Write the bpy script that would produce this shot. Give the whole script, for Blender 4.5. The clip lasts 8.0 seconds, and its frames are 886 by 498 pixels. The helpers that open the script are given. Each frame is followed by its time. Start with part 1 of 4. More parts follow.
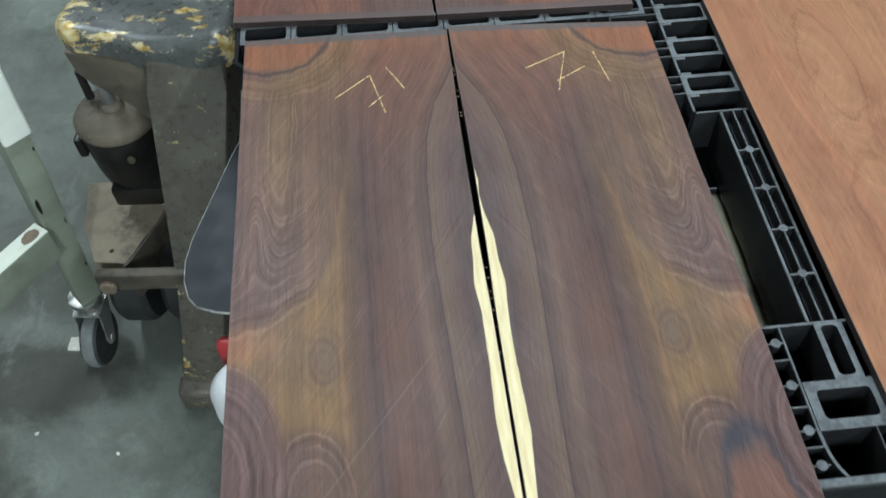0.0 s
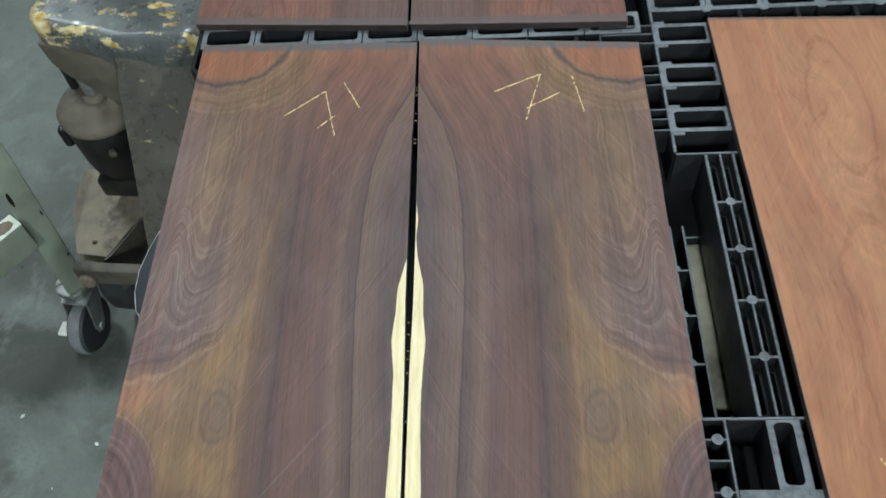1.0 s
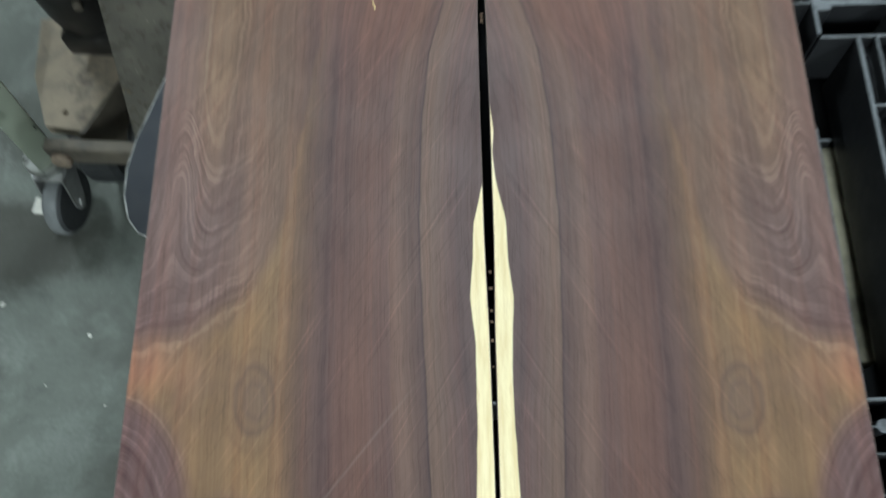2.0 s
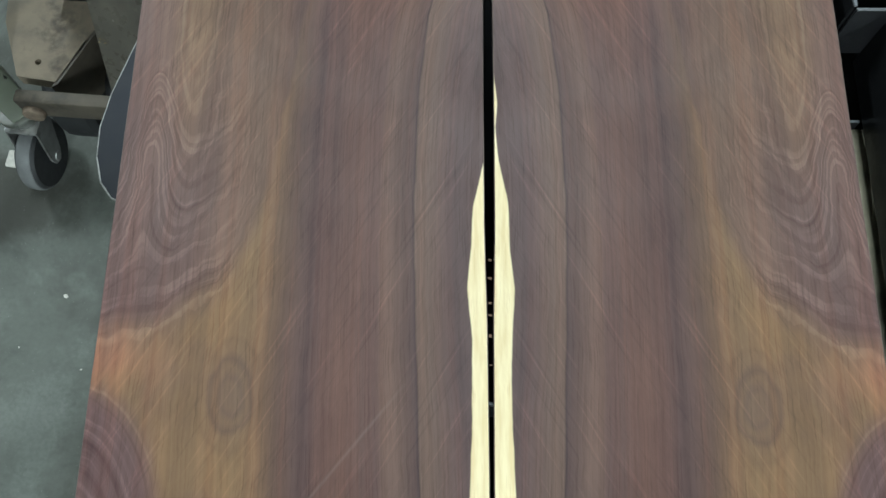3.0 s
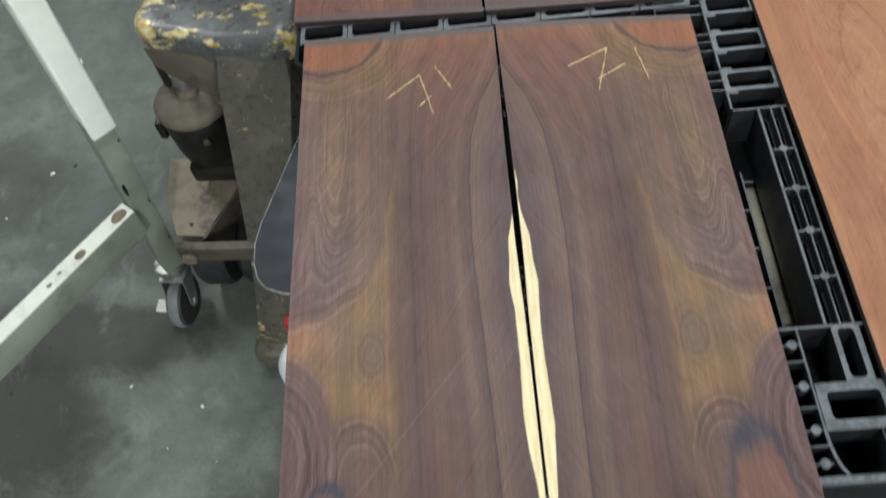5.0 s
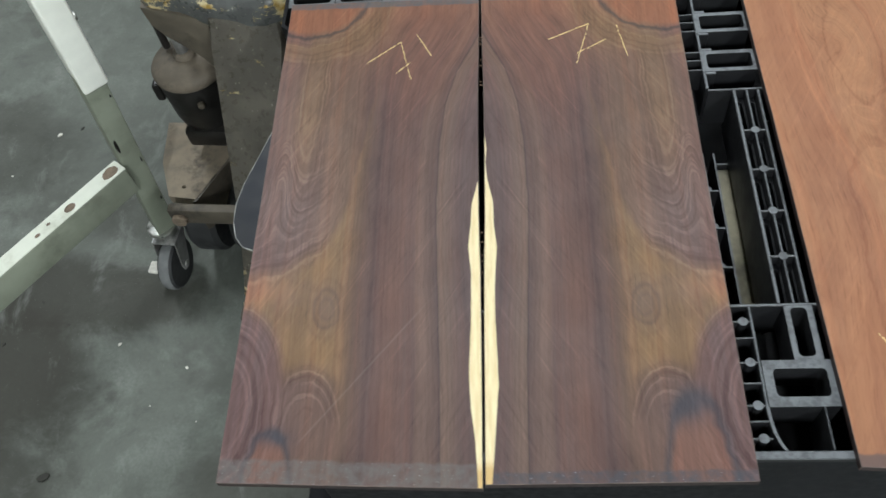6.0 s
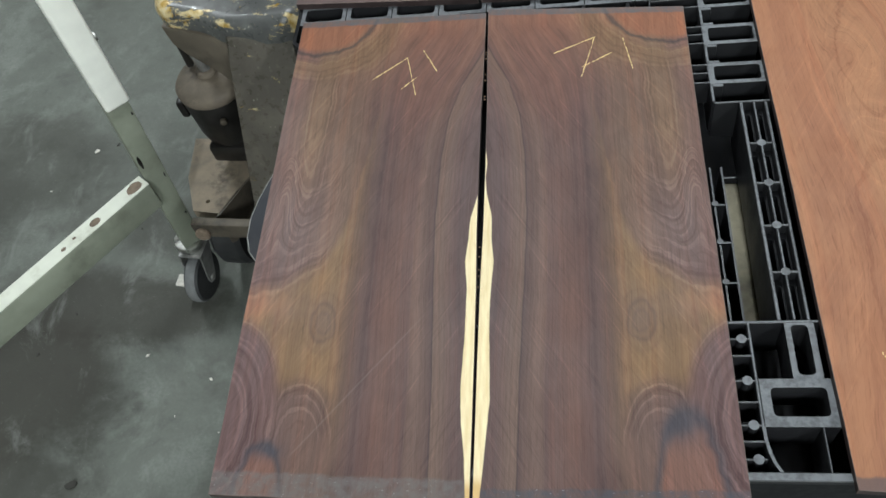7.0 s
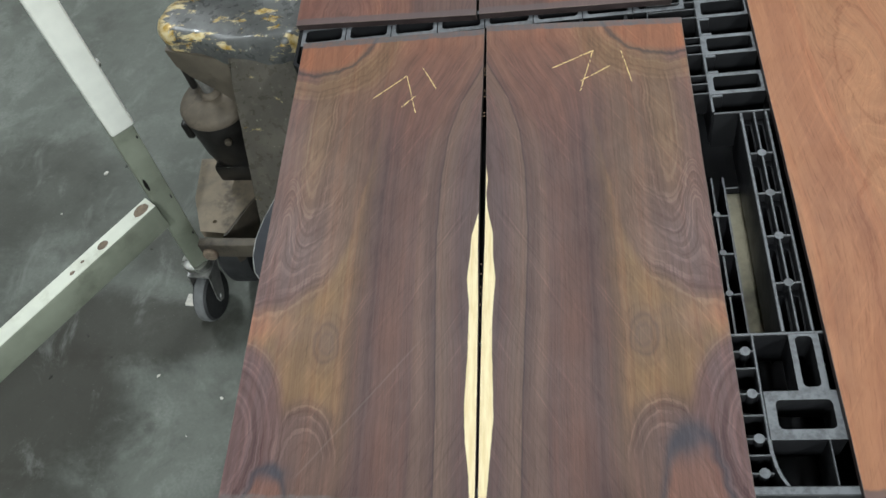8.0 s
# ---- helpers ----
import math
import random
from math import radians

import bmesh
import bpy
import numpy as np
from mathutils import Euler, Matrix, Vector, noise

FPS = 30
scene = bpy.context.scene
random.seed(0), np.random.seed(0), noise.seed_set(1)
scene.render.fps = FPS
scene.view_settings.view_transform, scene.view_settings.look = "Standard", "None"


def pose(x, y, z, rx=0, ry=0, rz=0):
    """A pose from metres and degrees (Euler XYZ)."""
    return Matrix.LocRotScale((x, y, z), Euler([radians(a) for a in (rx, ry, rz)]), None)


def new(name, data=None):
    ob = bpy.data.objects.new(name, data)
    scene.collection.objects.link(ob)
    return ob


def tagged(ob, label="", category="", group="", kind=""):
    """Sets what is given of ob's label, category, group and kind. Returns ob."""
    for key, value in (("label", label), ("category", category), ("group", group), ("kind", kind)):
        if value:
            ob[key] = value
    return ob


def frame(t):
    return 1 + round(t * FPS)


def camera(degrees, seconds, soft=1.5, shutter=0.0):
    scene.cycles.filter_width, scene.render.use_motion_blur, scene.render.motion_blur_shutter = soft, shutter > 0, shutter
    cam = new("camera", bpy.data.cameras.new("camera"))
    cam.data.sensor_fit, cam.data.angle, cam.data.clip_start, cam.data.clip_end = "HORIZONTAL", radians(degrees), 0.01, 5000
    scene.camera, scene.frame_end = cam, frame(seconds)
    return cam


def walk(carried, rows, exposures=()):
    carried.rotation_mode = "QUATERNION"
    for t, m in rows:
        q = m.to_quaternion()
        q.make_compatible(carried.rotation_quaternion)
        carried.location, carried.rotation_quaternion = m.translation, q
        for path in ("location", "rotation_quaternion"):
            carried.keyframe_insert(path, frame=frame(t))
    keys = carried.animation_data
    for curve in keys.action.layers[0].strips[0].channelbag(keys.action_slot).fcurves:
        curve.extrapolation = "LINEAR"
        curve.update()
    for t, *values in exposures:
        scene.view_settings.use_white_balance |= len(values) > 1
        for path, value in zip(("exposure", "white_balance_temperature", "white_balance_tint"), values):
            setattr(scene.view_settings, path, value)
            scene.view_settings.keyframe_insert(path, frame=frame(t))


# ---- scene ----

# camera and its way: hand-held, about 1.1 m over the floor, looking down
cam = camera(55.5, 8.0, soft=1.5, shutter=0.5)
PATH = [
    (0, -0.0078, -0.1484, 1.1072, 36.68, 1.29, -1.18),
    (0.5, 0.0492, -0.1039, 1.1085, 36.86, 3.30, 0.31),
    (1, 0.1144, -0.0490, 1.0924, 34.23, 3.72, 5.13),
    (1.5, 0.0929, 0.0256, 1.0840, 28.29, 5.19, 4.42),
    (2, 0.0272, 0.0887, 1.0096, 21.21, 2.35, 4.03),
    (2.2, 0.0166, 0.1135, 0.9811, 18.37, 1.28, 4.61),
    (3.3, 0.0211, 0.1212, 0.9763, 17.93, 1.25, 5.20),
    (3.5, 0.0263, 0.1146, 1.0434, 19.73, 2.20, 2.89),
    (3.8, 0.0888, 0.0756, 1.1881, 26.00, 4.76, -0.14),
    (4, 0.1220, 0.0207, 1.2419, 32.11, 5.89, 2.77),
    (4.2, 0.1429, -0.0182, 1.2354, 33.77, 9.36, 6.53),
    (4.5, 0.1232, -0.0633, 1.1999, 33.71, 9.74, 7.02),
    (5, 0.0331, -0.1306, 1.1904, 32.05, 5.76, 2.07),
    (5.2, 0.0179, -0.1604, 1.1746, 32.57, 4.72, 3.10),
    (6.3, 0.1226, -0.1581, 1.1721, 32.27, 6.59, 6.17),
    (6.5, 0.1317, -0.1588, 1.1701, 32.74, 7.24, 6.61),
    (7, 0.1414, -0.1519, 1.1688, 33.41, 8.48, 7.72),
    (7.5, 0.1511, -0.1459, 1.1775, 33.99, 9.33, 7.50),
    (8, 0.1522, -0.1448, 1.1720, 33.97, 9.97, 7.14),
]
EXPOSURE = 0.0
walk(cam, [(t, pose(x, y, z, rx, ry, rz)) for t, x, y, z, rx, ry, rz in PATH], [(0.0, EXPOSURE, 5950, 4), (3.5, EXPOSURE, 6050, 3), (4.3, EXPOSURE, 6350, 10), (8.0, EXPOSURE - 0.05, 6400, 11)])

# ---------------------------------------------------------------- light
world = bpy.data.worlds.new("world")
world.use_nodes = True
world.node_tree.nodes["Background"].inputs[0].default_value = (0.75, 0.85, 1.0, 1)
world.node_tree.nodes["Background"].inputs[1].default_value = 0.02
scene.world = world
# unseen tubes; the last two are added to brighten upright faces from the front
LAMPS = [(-1.9, 2.2, 3.05, 70), (0.2, 1.7, 3.05, 42), (2.3, 2.2, 3.05, 28), (0.2, -3.2, 3.05, 130), (2.4, -3.0, 3.05, 150)]
for x, y, z, power in LAMPS:
    data = bpy.data.lights.new("tube_light", "AREA")
    data.shape, data.size, data.size_y = "RECTANGLE", 0.14, 1.25
    data.energy, data.color = power, (0.92, 0.985, 1.0)
    ob = new("tube_light", data)
    ob.matrix_world = pose(x, y, z - 0.02)


# ---------------------------------------------------------------- helpers
def part(name, bm, material, parent, label=""):
    me = bpy.data.meshes.new(name)
    bmesh.ops.recalc_face_normals(bm, faces=bm.faces)
    bm.to_mesh(me)
    bm.free()
    if material:
        me.materials.append(material)
    ob = new(name, me)
    ob.parent = parent
    if label:
        tagged(ob, label)
    return ob


def empty(name, m, label, category, group="", kind=""):
    ob = new(name)
    ob.matrix_world = m
    ob.empty_display_size = 0.05
    return tagged(ob, label, category, group, kind)


def smooth(ob, angle=40):
    for p in ob.data.polygons:
        p.use_smooth = True
    ob.data.set_sharp_from_angle(angle=radians(angle))
    return ob


def add_box(bm, x0, x1, y0, y1, z0, z1, bevel=0.0, segments=2, m=None):
    r = bmesh.ops.create_cube(bm, size=1)
    vs = r["verts"]
    for v in vs:
        v.co = Vector(((x0 + x1) / 2 + v.co.x * (x1 - x0), (y0 + y1) / 2 + v.co.y * (y1 - y0), (z0 + z1) / 2 + v.co.z * (z1 - z0)))
    if bevel:
        es = list({e for v in vs for e in v.link_edges})
        r = bmesh.ops.bevel(bm, geom=es, offset=bevel, segments=segments, affect="EDGES", profile=0.5)
        vs = list({v for f in r["faces"] for v in f.verts} | {v for v in vs if v.is_valid})
    if m is not None:
        bmesh.ops.transform(bm, matrix=m, verts=vs)
    return vs


def add_cyl(bm, r0, r1, length, m, segments=28, bevel=0.0):
    r = bmesh.ops.create_cone(bm, cap_ends=True, segments=segments, radius1=r0, radius2=r1, depth=length)
    vs = r["verts"]
    if bevel:
        es = [e for e in {e for v in vs for e in v.link_edges} if abs(e.verts[0].co.z - e.verts[1].co.z) < 1e-6]
        r = bmesh.ops.bevel(bm, geom=es, offset=bevel, segments=2, affect="EDGES", profile=0.5)
        vs = list({v for f in r["faces"] for v in f.verts} | {v for v in vs if v.is_valid})
    bmesh.ops.transform(bm, matrix=m, verts=vs)
    return vs


def add_lathe(bm, profile, m, segments=32):
    rings = []
    for r, z in profile:
        rings.append([bm.verts.new(m @ Vector((r * math.cos(a), r * math.sin(a), z))) for a in [2 * math.pi * i / segments for i in range(segments)]])
    for a, b in zip(rings, rings[1:]):
        for i in range(segments):
            j = (i + 1) % segments
            bm.faces.new((a[i], a[j], b[j], b[i]))
    bm.faces.new(rings[0][::-1])
    bm.faces.new(rings[-1])


def add_slab(bm, outline, z0, z1, holes=()):
    """A flat plate with an outline and holes given as lists of (x, y)."""
    edges, loops = [], []
    for loop in (outline, *holes):
        vs = [bm.verts.new((x, y, z1)) for x, y in loop]
        loops.append(vs)
        edges += [bm.edges.new((vs[i], vs[(i + 1) % len(vs)])) for i in range(len(vs))]
    faces = [f for f in bmesh.ops.triangle_fill(bm, edges=edges, use_beauty=True)["geom"] if isinstance(f, bmesh.types.BMFace)]
    r = bmesh.ops.extrude_face_region(bm, geom=faces)
    low = [g for g in r["geom"] if isinstance(g, bmesh.types.BMVert)]
    bmesh.ops.translate(bm, verts=low, vec=(0, 0, z0 - z1))
    return [v for vs in loops for v in vs] + low


def round_rect(x0, x1, y0, y1, r, n=4):
    pts = []
    for cx, cy, a0 in ((x1 - r, y1 - r, 0), (x0 + r, y1 - r, 90), (x0 + r, y0 + r, 180), (x1 - r, y0 + r, 270)):
        pts += [(cx + r * math.cos(radians(a0 + 90 * i / n)), cy + r * math.sin(radians(a0 + 90 * i / n))) for i in range(n + 1)]
    return pts


def ngon(x, y, r, n=12):
    return [(x + r * math.cos(2 * math.pi * i / n), y + r * math.sin(2 * math.pi * i / n)) for i in range(n)]


# ---------------------------------------------------------------- materials
class Nodes:
    """Short forms for building a node material."""

    def __init__(self, name):
        self.mat = bpy.data.materials.new(name)
        self.mat.use_nodes = True
        self.tree = self.mat.node_tree
        self.bsdf = self.tree.nodes["Principled BSDF"]

    def put(self, socket, value):
        if isinstance(value, bpy.types.NodeSocket):
            self.tree.links.new(value, socket)
        elif isinstance(value, (tuple, list)) and socket.type == "RGBA" and len(value) == 3:
            socket.default_value = (*value, 1)
        else:
            socket.default_value = value

    def m(self, op, a, b=0.0, c=0.0, clamp=False):
        n = self.tree.nodes.new("ShaderNodeMath")
        n.operation, n.use_clamp = op, clamp
        for s, v in zip(n.inputs, (a, b, c)):
            self.put(s, v)
        return n.outputs[0]

    def v(self, op, a, b=(0, 0, 0)):
        n = self.tree.nodes.new("ShaderNodeVectorMath")
        n.operation = op
        self.put(n.inputs[0], a)
        if op == "SCALE":
            self.put(n.inputs[3], b)
        else:
            self.put(n.inputs[1], b)
        return n.outputs[1] if op in ("LENGTH", "DISTANCE", "DOT_PRODUCT") else n.outputs[0]

    def xyz(self, x, y, z=0.0):
        n = self.tree.nodes.new("ShaderNodeCombineXYZ")
        for s, v in zip(n.inputs, (x, y, z)):
            self.put(s, v)
        return n.outputs[0]

    def split(self, vec):
        n = self.tree.nodes.new("ShaderNodeSeparateXYZ")
        self.put(n.inputs[0], vec)
        return n.outputs

    def coords(self, which="Object"):
        return self.tree.nodes.new("ShaderNodeTexCoord").outputs[which]

    def random(self):
        return self.tree.nodes.new("ShaderNodeObjectInfo").outputs["Random"]

    def noise(self, vec, scale, detail=3.0, rough=0.55, distort=0.0):
        n = self.tree.nodes.new("ShaderNodeTexNoise")
        self.put(n.inputs["Vector"], vec)
        for k, val in (("Scale", scale), ("Detail", detail), ("Roughness", rough), ("Distortion", distort)):
            self.put(n.inputs[k], val)
        return n.outputs["Fac"]

    def span(self, value, a, b, c=0.0, d=1.0, soft=True):
        n = self.tree.nodes.new("ShaderNodeMapRange")
        n.interpolation_type = "SMOOTHSTEP" if soft else "LINEAR"
        for s, v in zip(n.inputs, (value, a, b, c, d)):
            self.put(s, v)
        return n.outputs[0]

    def ramp(self, value, stops, ease="EASE"):
        n = self.tree.nodes.new("ShaderNodeValToRGB")
        n.color_ramp.interpolation = ease
        els = n.color_ramp.elements
        while len(els) < len(stops):
            els.new(0.5)
        for el, (p, c) in zip(els, stops):
            el.position, el.color = p, (*c, 1)
        self.put(n.inputs[0], value)
        return n.outputs[0]

    def curve(self, value, points):
        n = self.tree.nodes.new("ShaderNodeFloatCurve")
        c = n.mapping.curves[0]
        while len(c.points) < len(points):
            c.points.new(0.5, 0.5)
        for p, (x, y) in zip(c.points, points):
            p.location, p.handle_type = (x, y), "VECTOR"
        n.mapping.update()
        self.put(n.inputs["Value"], value)
        return n.outputs[0]

    def mix(self, fac, a, b, kind="MIX"):
        n = self.tree.nodes.new("ShaderNodeMix")
        n.data_type, n.blend_type = "RGBA", kind
        self.put(n.inputs[0], fac)
        self.put(n.inputs[6], a)
        self.put(n.inputs[7], b)
        return n.outputs[2]

    def bump(self, height, strength, distance):
        n = self.tree.nodes.new("ShaderNodeBump")
        self.put(n.inputs["Strength"], strength)
        self.put(n.inputs["Distance"], distance)
        self.put(n.inputs["Height"], height)
        self.put(self.bsdf.inputs["Normal"], n.outputs[0])

    def out(self, color=None, rough=None, metal=None, spec=None):
        for key, val in (("Base Color", color), ("Roughness", rough), ("Metallic", metal), ("Specular IOR Level", spec)):
            if val is not None:
                self.put(self.bsdf.inputs[key], val)
        return self.mat


def plain(name, color, rough, metal=0.0, mottled=0.25, scale=60, relief=0.0006, dirt=None):
    """A surface of one colour with mottling at two scales and fine relief."""
    k = Nodes(name)
    p = k.coords()
    a, b = k.noise(p, scale, 4), k.noise(p, scale * 0.15, 3)
    f = k.m("ADD", k.m("MULTIPLY", a, 0.5), k.m("MULTIPLY", b, 0.5))
    lo, hi = [c * (1 - mottled) for c in color], [min(1, c * (1 + mottled)) for c in color]
    col = k.ramp(f, [(0.3, lo), (0.7, hi)])
    if dirt:
        col = k.mix(k.span(k.noise(p, scale * 0.35, 5, 0.65), 0.52, 0.68), col, dirt)
    k.bump(a, 0.5, relief)
    return k.out(col, k.span(a, 0.3, 0.7, rough - 0.08, rough + 0.1), metal)


def wood_start(name, seed):
    k = Nodes(name)
    u, v, _ = k.split(k.coords("UV"))
    return k, u, v, k.xyz(u, v, seed)


def hill(k, uv, u0, v0, su, sv, amp):
    """A smooth bump in the growth rings round one spot of the board."""
    d = k.v("LENGTH", k.v("MULTIPLY", k.v("SUBTRACT", uv, (u0, v0, 0)), (1 / su, 1 / sv, 0)))
    return k.m("MULTIPLY", k.m("POWER", 2.718, k.m("MULTIPLY", k.m("MULTIPLY", d, d), -1.0)), amp)


def wood_finish(k, u, v, uv, phi, col, rings, gloss=0.5, saw=1.0, lines=0.5):
    """Pores, growth lines and saw marks over a board's broad colours."""
    uvp = k.xyz(u, v)
    line = k.noise(k.xyz(k.m("MULTIPLY", phi, rings), k.m("MULTIPLY", v, 0.9), 3.1), 1.0, 4, 0.6)
    col = k.mix(k.span(line, 0.40, 0.62, 0.0, lines), col, k.mix(1.0, col, (0.58, 0.50, 0.50), "MULTIPLY"))
    red = k.noise(k.xyz(k.m("MULTIPLY", phi, rings * 0.45), k.m("MULTIPLY", v, 0.7), 8.3), 1.0, 3, 0.6)
    col = k.mix(k.span(red, 0.50, 0.70, 0.0, 0.45), col, k.mix(1.0, col, (1.26, 1.10, 1.04), "MULTIPLY"))
    grain = k.noise(k.xyz(k.m("MULTIPLY", phi, 1100), k.m("MULTIPLY", v, 30), 5.0), 1.0, 3, 0.6)
    col = k.mix(k.span(grain, 0.50, 0.72, 0.0, 0.44), col, k.mix(1.0, col, (0.42, 0.36, 0.34), "MULTIPLY"))
    # saw and sanding scratches, oblique to the grain, some fine and some broad
    across = k.m("ADD", k.m("MULTIPLY", u, 0.86), k.m("MULTIPLY", v, 0.5))
    along = k.m("SUBTRACT", k.m("MULTIPLY", v, 0.86), k.m("MULTIPLY", u, 0.5))
    scr = k.noise(k.xyz(k.m("MULTIPLY", across, 520), k.m("MULTIPLY", along, 12), 1.7), 1.0, 3, 0.6)
    col = k.mix(k.span(scr, 0.56, 0.74, 0.0, 0.38 * saw), col, k.mix(1.0, col, (1.8, 1.65, 1.6), "MULTIPLY"))
    col = k.mix(k.span(scr, 0.44, 0.30, 0.0, 0.28 * saw), col, k.mix(1.0, col, (0.45, 0.45, 0.5), "MULTIPLY"))
    long = k.noise(k.xyz(k.m("MULTIPLY", across, 110), k.m("MULTIPLY", along, 3.0), 4.4), 1.0, 2, 0.5)
    col = k.mix(k.span(long, 0.66, 0.76, 0.0, 0.22 * saw), col, k.mix(1.0, col, (1.6, 1.6, 1.6), "MULTIPLY"))
    dust = k.noise(uvp, 9, 4, 0.6)
    col = k.mix(k.span(dust, 0.5, 0.8, 0.0, 0.06), col, (0.22, 0.19, 0.19))
    h = k.m("ADD", k.m("MULTIPLY", grain, -0.6), k.m("MULTIPLY", scr, 0.9 * saw))
    k.bump(h, 0.45, 0.0006)
    k.put(k.bsdf.inputs["Roughness"], k.span(k.noise(uvp, 14, 4), 0.3, 0.7, gloss - 0.07, gloss + 0.10))
    return col


def flat_band(k, value, at, width):
    return k.m("SUBTRACT", 1.0, k.m("DIVIDE", k.m("ABSOLUTE", k.m("SUBTRACT", value, at)), width), clamp=True)


def ellipse(k, uv, u0, v0, su, sv):
    """Distance from one spot, 1 on the ellipse with these half axes."""
    return k.v("LENGTH", k.v("MULTIPLY", k.v("SUBTRACT", uv, (u0, v0, 0)), (1 / su, 1 / sv, 0)))


def rings_in(k, col, value, zone, pale=(1.50, 1.58, 1.55), dark=(0.66, 0.58, 0.60), amount=1.0):
    """Pale and dark growth lines along one value, inside a zone."""
    col = k.mix(k.m("MULTIPLY", k.m("MULTIPLY", k.span(value, 0.52, 0.64), zone), amount), col, k.mix(1.0, col, pale, "MULTIPLY"))
    return k.mix(k.m("MULTIPLY", k.m("MULTIPLY", k.span(value, 0.47, 0.35), zone), amount), col, k.mix(1.0, col, dark, "MULTIPLY"))


def main_wood(name, sap, wax_depth, wax_color, stain, scratch=0.0):
    """The book-matched boards: u runs from the seam outwards, v from the near end to the far one, in metres."""
    k, u, v, uv = wood_start(name, 0.0)
    wob = k.m("SUBTRACT", k.noise(k.xyz(k.m("MULTIPLY", u, 2.2), v, 2.0), 9.0, 3), 0.5)
    shake = k.m("SUBTRACT", k.noise(k.xyz(u, k.m("MULTIPLY", v, 0.7), 6.0), 70.0, 3), 0.5)
    uvw = k.v("ADD", uv, k.xyz(k.m("ADD", k.m("MULTIPLY", wob, 0.010), k.m("MULTIPLY", shake, 0.006)), k.m("ADD", k.m("MULTIPLY", wob, 0.016), k.m("MULTIPLY", shake, 0.010))))
    uw, vw, _ = k.split(uvw)
    # the growth ring that bounds the band along the seam, bending into the seam at the far end
    seam = k.m("ADD", k.m("MULTIPLY", k.curve(k.m("MULTIPLY", v, 1 / 0.6), SEAM_RING), 0.05), k.m("MULTIPLY", shake, 0.0015))
    from_seam = k.m("SUBTRACT", u, k.m("SUBTRACT", seam, 0.01))
    bend = k.m("MULTIPLY", k.m("SUBTRACT", 0.030, seam), k.span(u, 0.115, 0.05))
    phi = k.m("ADD", k.m("ADD", u, bend), k.m("ADD", k.m("MULTIPLY", wob, 0.007), k.m("MULTIPLY", shake, 0.0016)))
    col = k.ramp(k.m("MULTIPLY", phi, 4.0), RINGS)
    # nested growth lines on the outer half: one stack of dipping lines, loops and arches round it
    dip = k.m("MULTIPLY", k.curve(k.m("MULTIPLY", uw, 1 / 0.25), DIP), 0.6)
    stack = k.m("SUBTRACT", k.m("SUBTRACT", vw, dip), k.m("ADD", hill(k, uvw, 0.193, 0.310, 0.013, 0.062, 0.070), hill(k, uvw, 0.128, 0.330, 0.024, 0.070, 0.015)))
    corner = ellipse(k, uvw, 0.222, 0.060, 0.057, 0.096)
    arch = ellipse(k, uvw, 0.145, 0.035, 0.029, 0.062)
    column = ellipse(k, uvw, 0.171, 0.425, 0.0130, 0.112)
    top = ellipse(k, uvw, 0.183, 0.572, 0.062, 0.078)
    for (u0, v0, su, sv), amount, c in TINTS:
        col = k.mix(hill(k, uvw, u0, v0, su, sv, amount), col, c)
    # ochre heartwood between the stack, the corner rings and the arch
    ochre = k.m("MULTIPLY", k.span(uw, 0.094, 0.138), k.span(stack, 0.022, -0.014))
    ochre = k.m("MULTIPLY", ochre, k.m("MULTIPLY", k.span(corner, 0.90, 1.16), k.span(arch, 0.80, 1.28)))
    ochre = k.m("MULTIPLY", ochre, k.m("MULTIPLY", k.span(v, 0.0, 0.10, 0.35, 1.0), k.span(k.noise(k.xyz(u, k.m("MULTIPLY", v, 0.5), 21.0), 30.0, 3), 0.30, 0.60, 0.62, 1.0)))
    col = k.mix(k.m("MULTIPLY", ochre, 0.90), col, (0.205, 0.125, 0.062))
    pink = k.m("MULTIPLY", hill(k, uvw, 0.213, 0.172, 0.030, 0.014, 0.75), k.span(corner, 0.98, 1.08))
    col = k.mix(pink, col, (0.275, 0.122, 0.072))
    col = k.mix(k.m("MULTIPLY", k.span(corner, 1.12, 0.88), 0.75), col, (0.116, 0.069, 0.064))
    col = k.mix(k.m("MULTIPLY", k.span(arch, 1.20, 0.75), 0.55), col, (0.118, 0.072, 0.060))
    col = k.mix(k.m("MULTIPLY", k.span(column, 1.5, 0.60), 0.50), col, (0.182, 0.114, 0.063))
    # the far corner: orange inside a dark ring, pale bands outside it
    far = k.span(v, 0.425, 0.475)
    col = k.mix(k.m("MULTIPLY", k.m("MULTIPLY", k.span(top, 1.12, 1.24), k.span(top, 1.66, 1.40)), k.m("MULTIPLY", far, 0.50)), col, (0.200, 0.120, 0.060))
    col = k.mix(k.m("MULTIPLY", k.span(top, 1.03, 0.90), 0.92), col, (0.238, 0.098, 0.051))
    # streaky and blotchy colour that follows the grain loosely
    streak = k.noise(k.xyz(k.m("MULTIPLY", phi, 95), k.m("MULTIPLY", v, 5.0), 14.0), 1.0, 4, 0.6)
    col = k.mix(k.span(streak, 0.40, 0.64, 0.0, 0.50), col, k.mix(1.0, col, (1.28, 1.20, 1.12), "MULTIPLY"))
    blotch = k.noise(k.xyz(u, k.m("MULTIPLY", v, 0.55), 15.0), 34.0, 5, 0.65)
    col = k.mix(k.span(blotch, 0.40, 0.66, 0.0, 0.50), col, k.mix(1.0, col, (0.70, 0.68, 0.71), "MULTIPLY"))
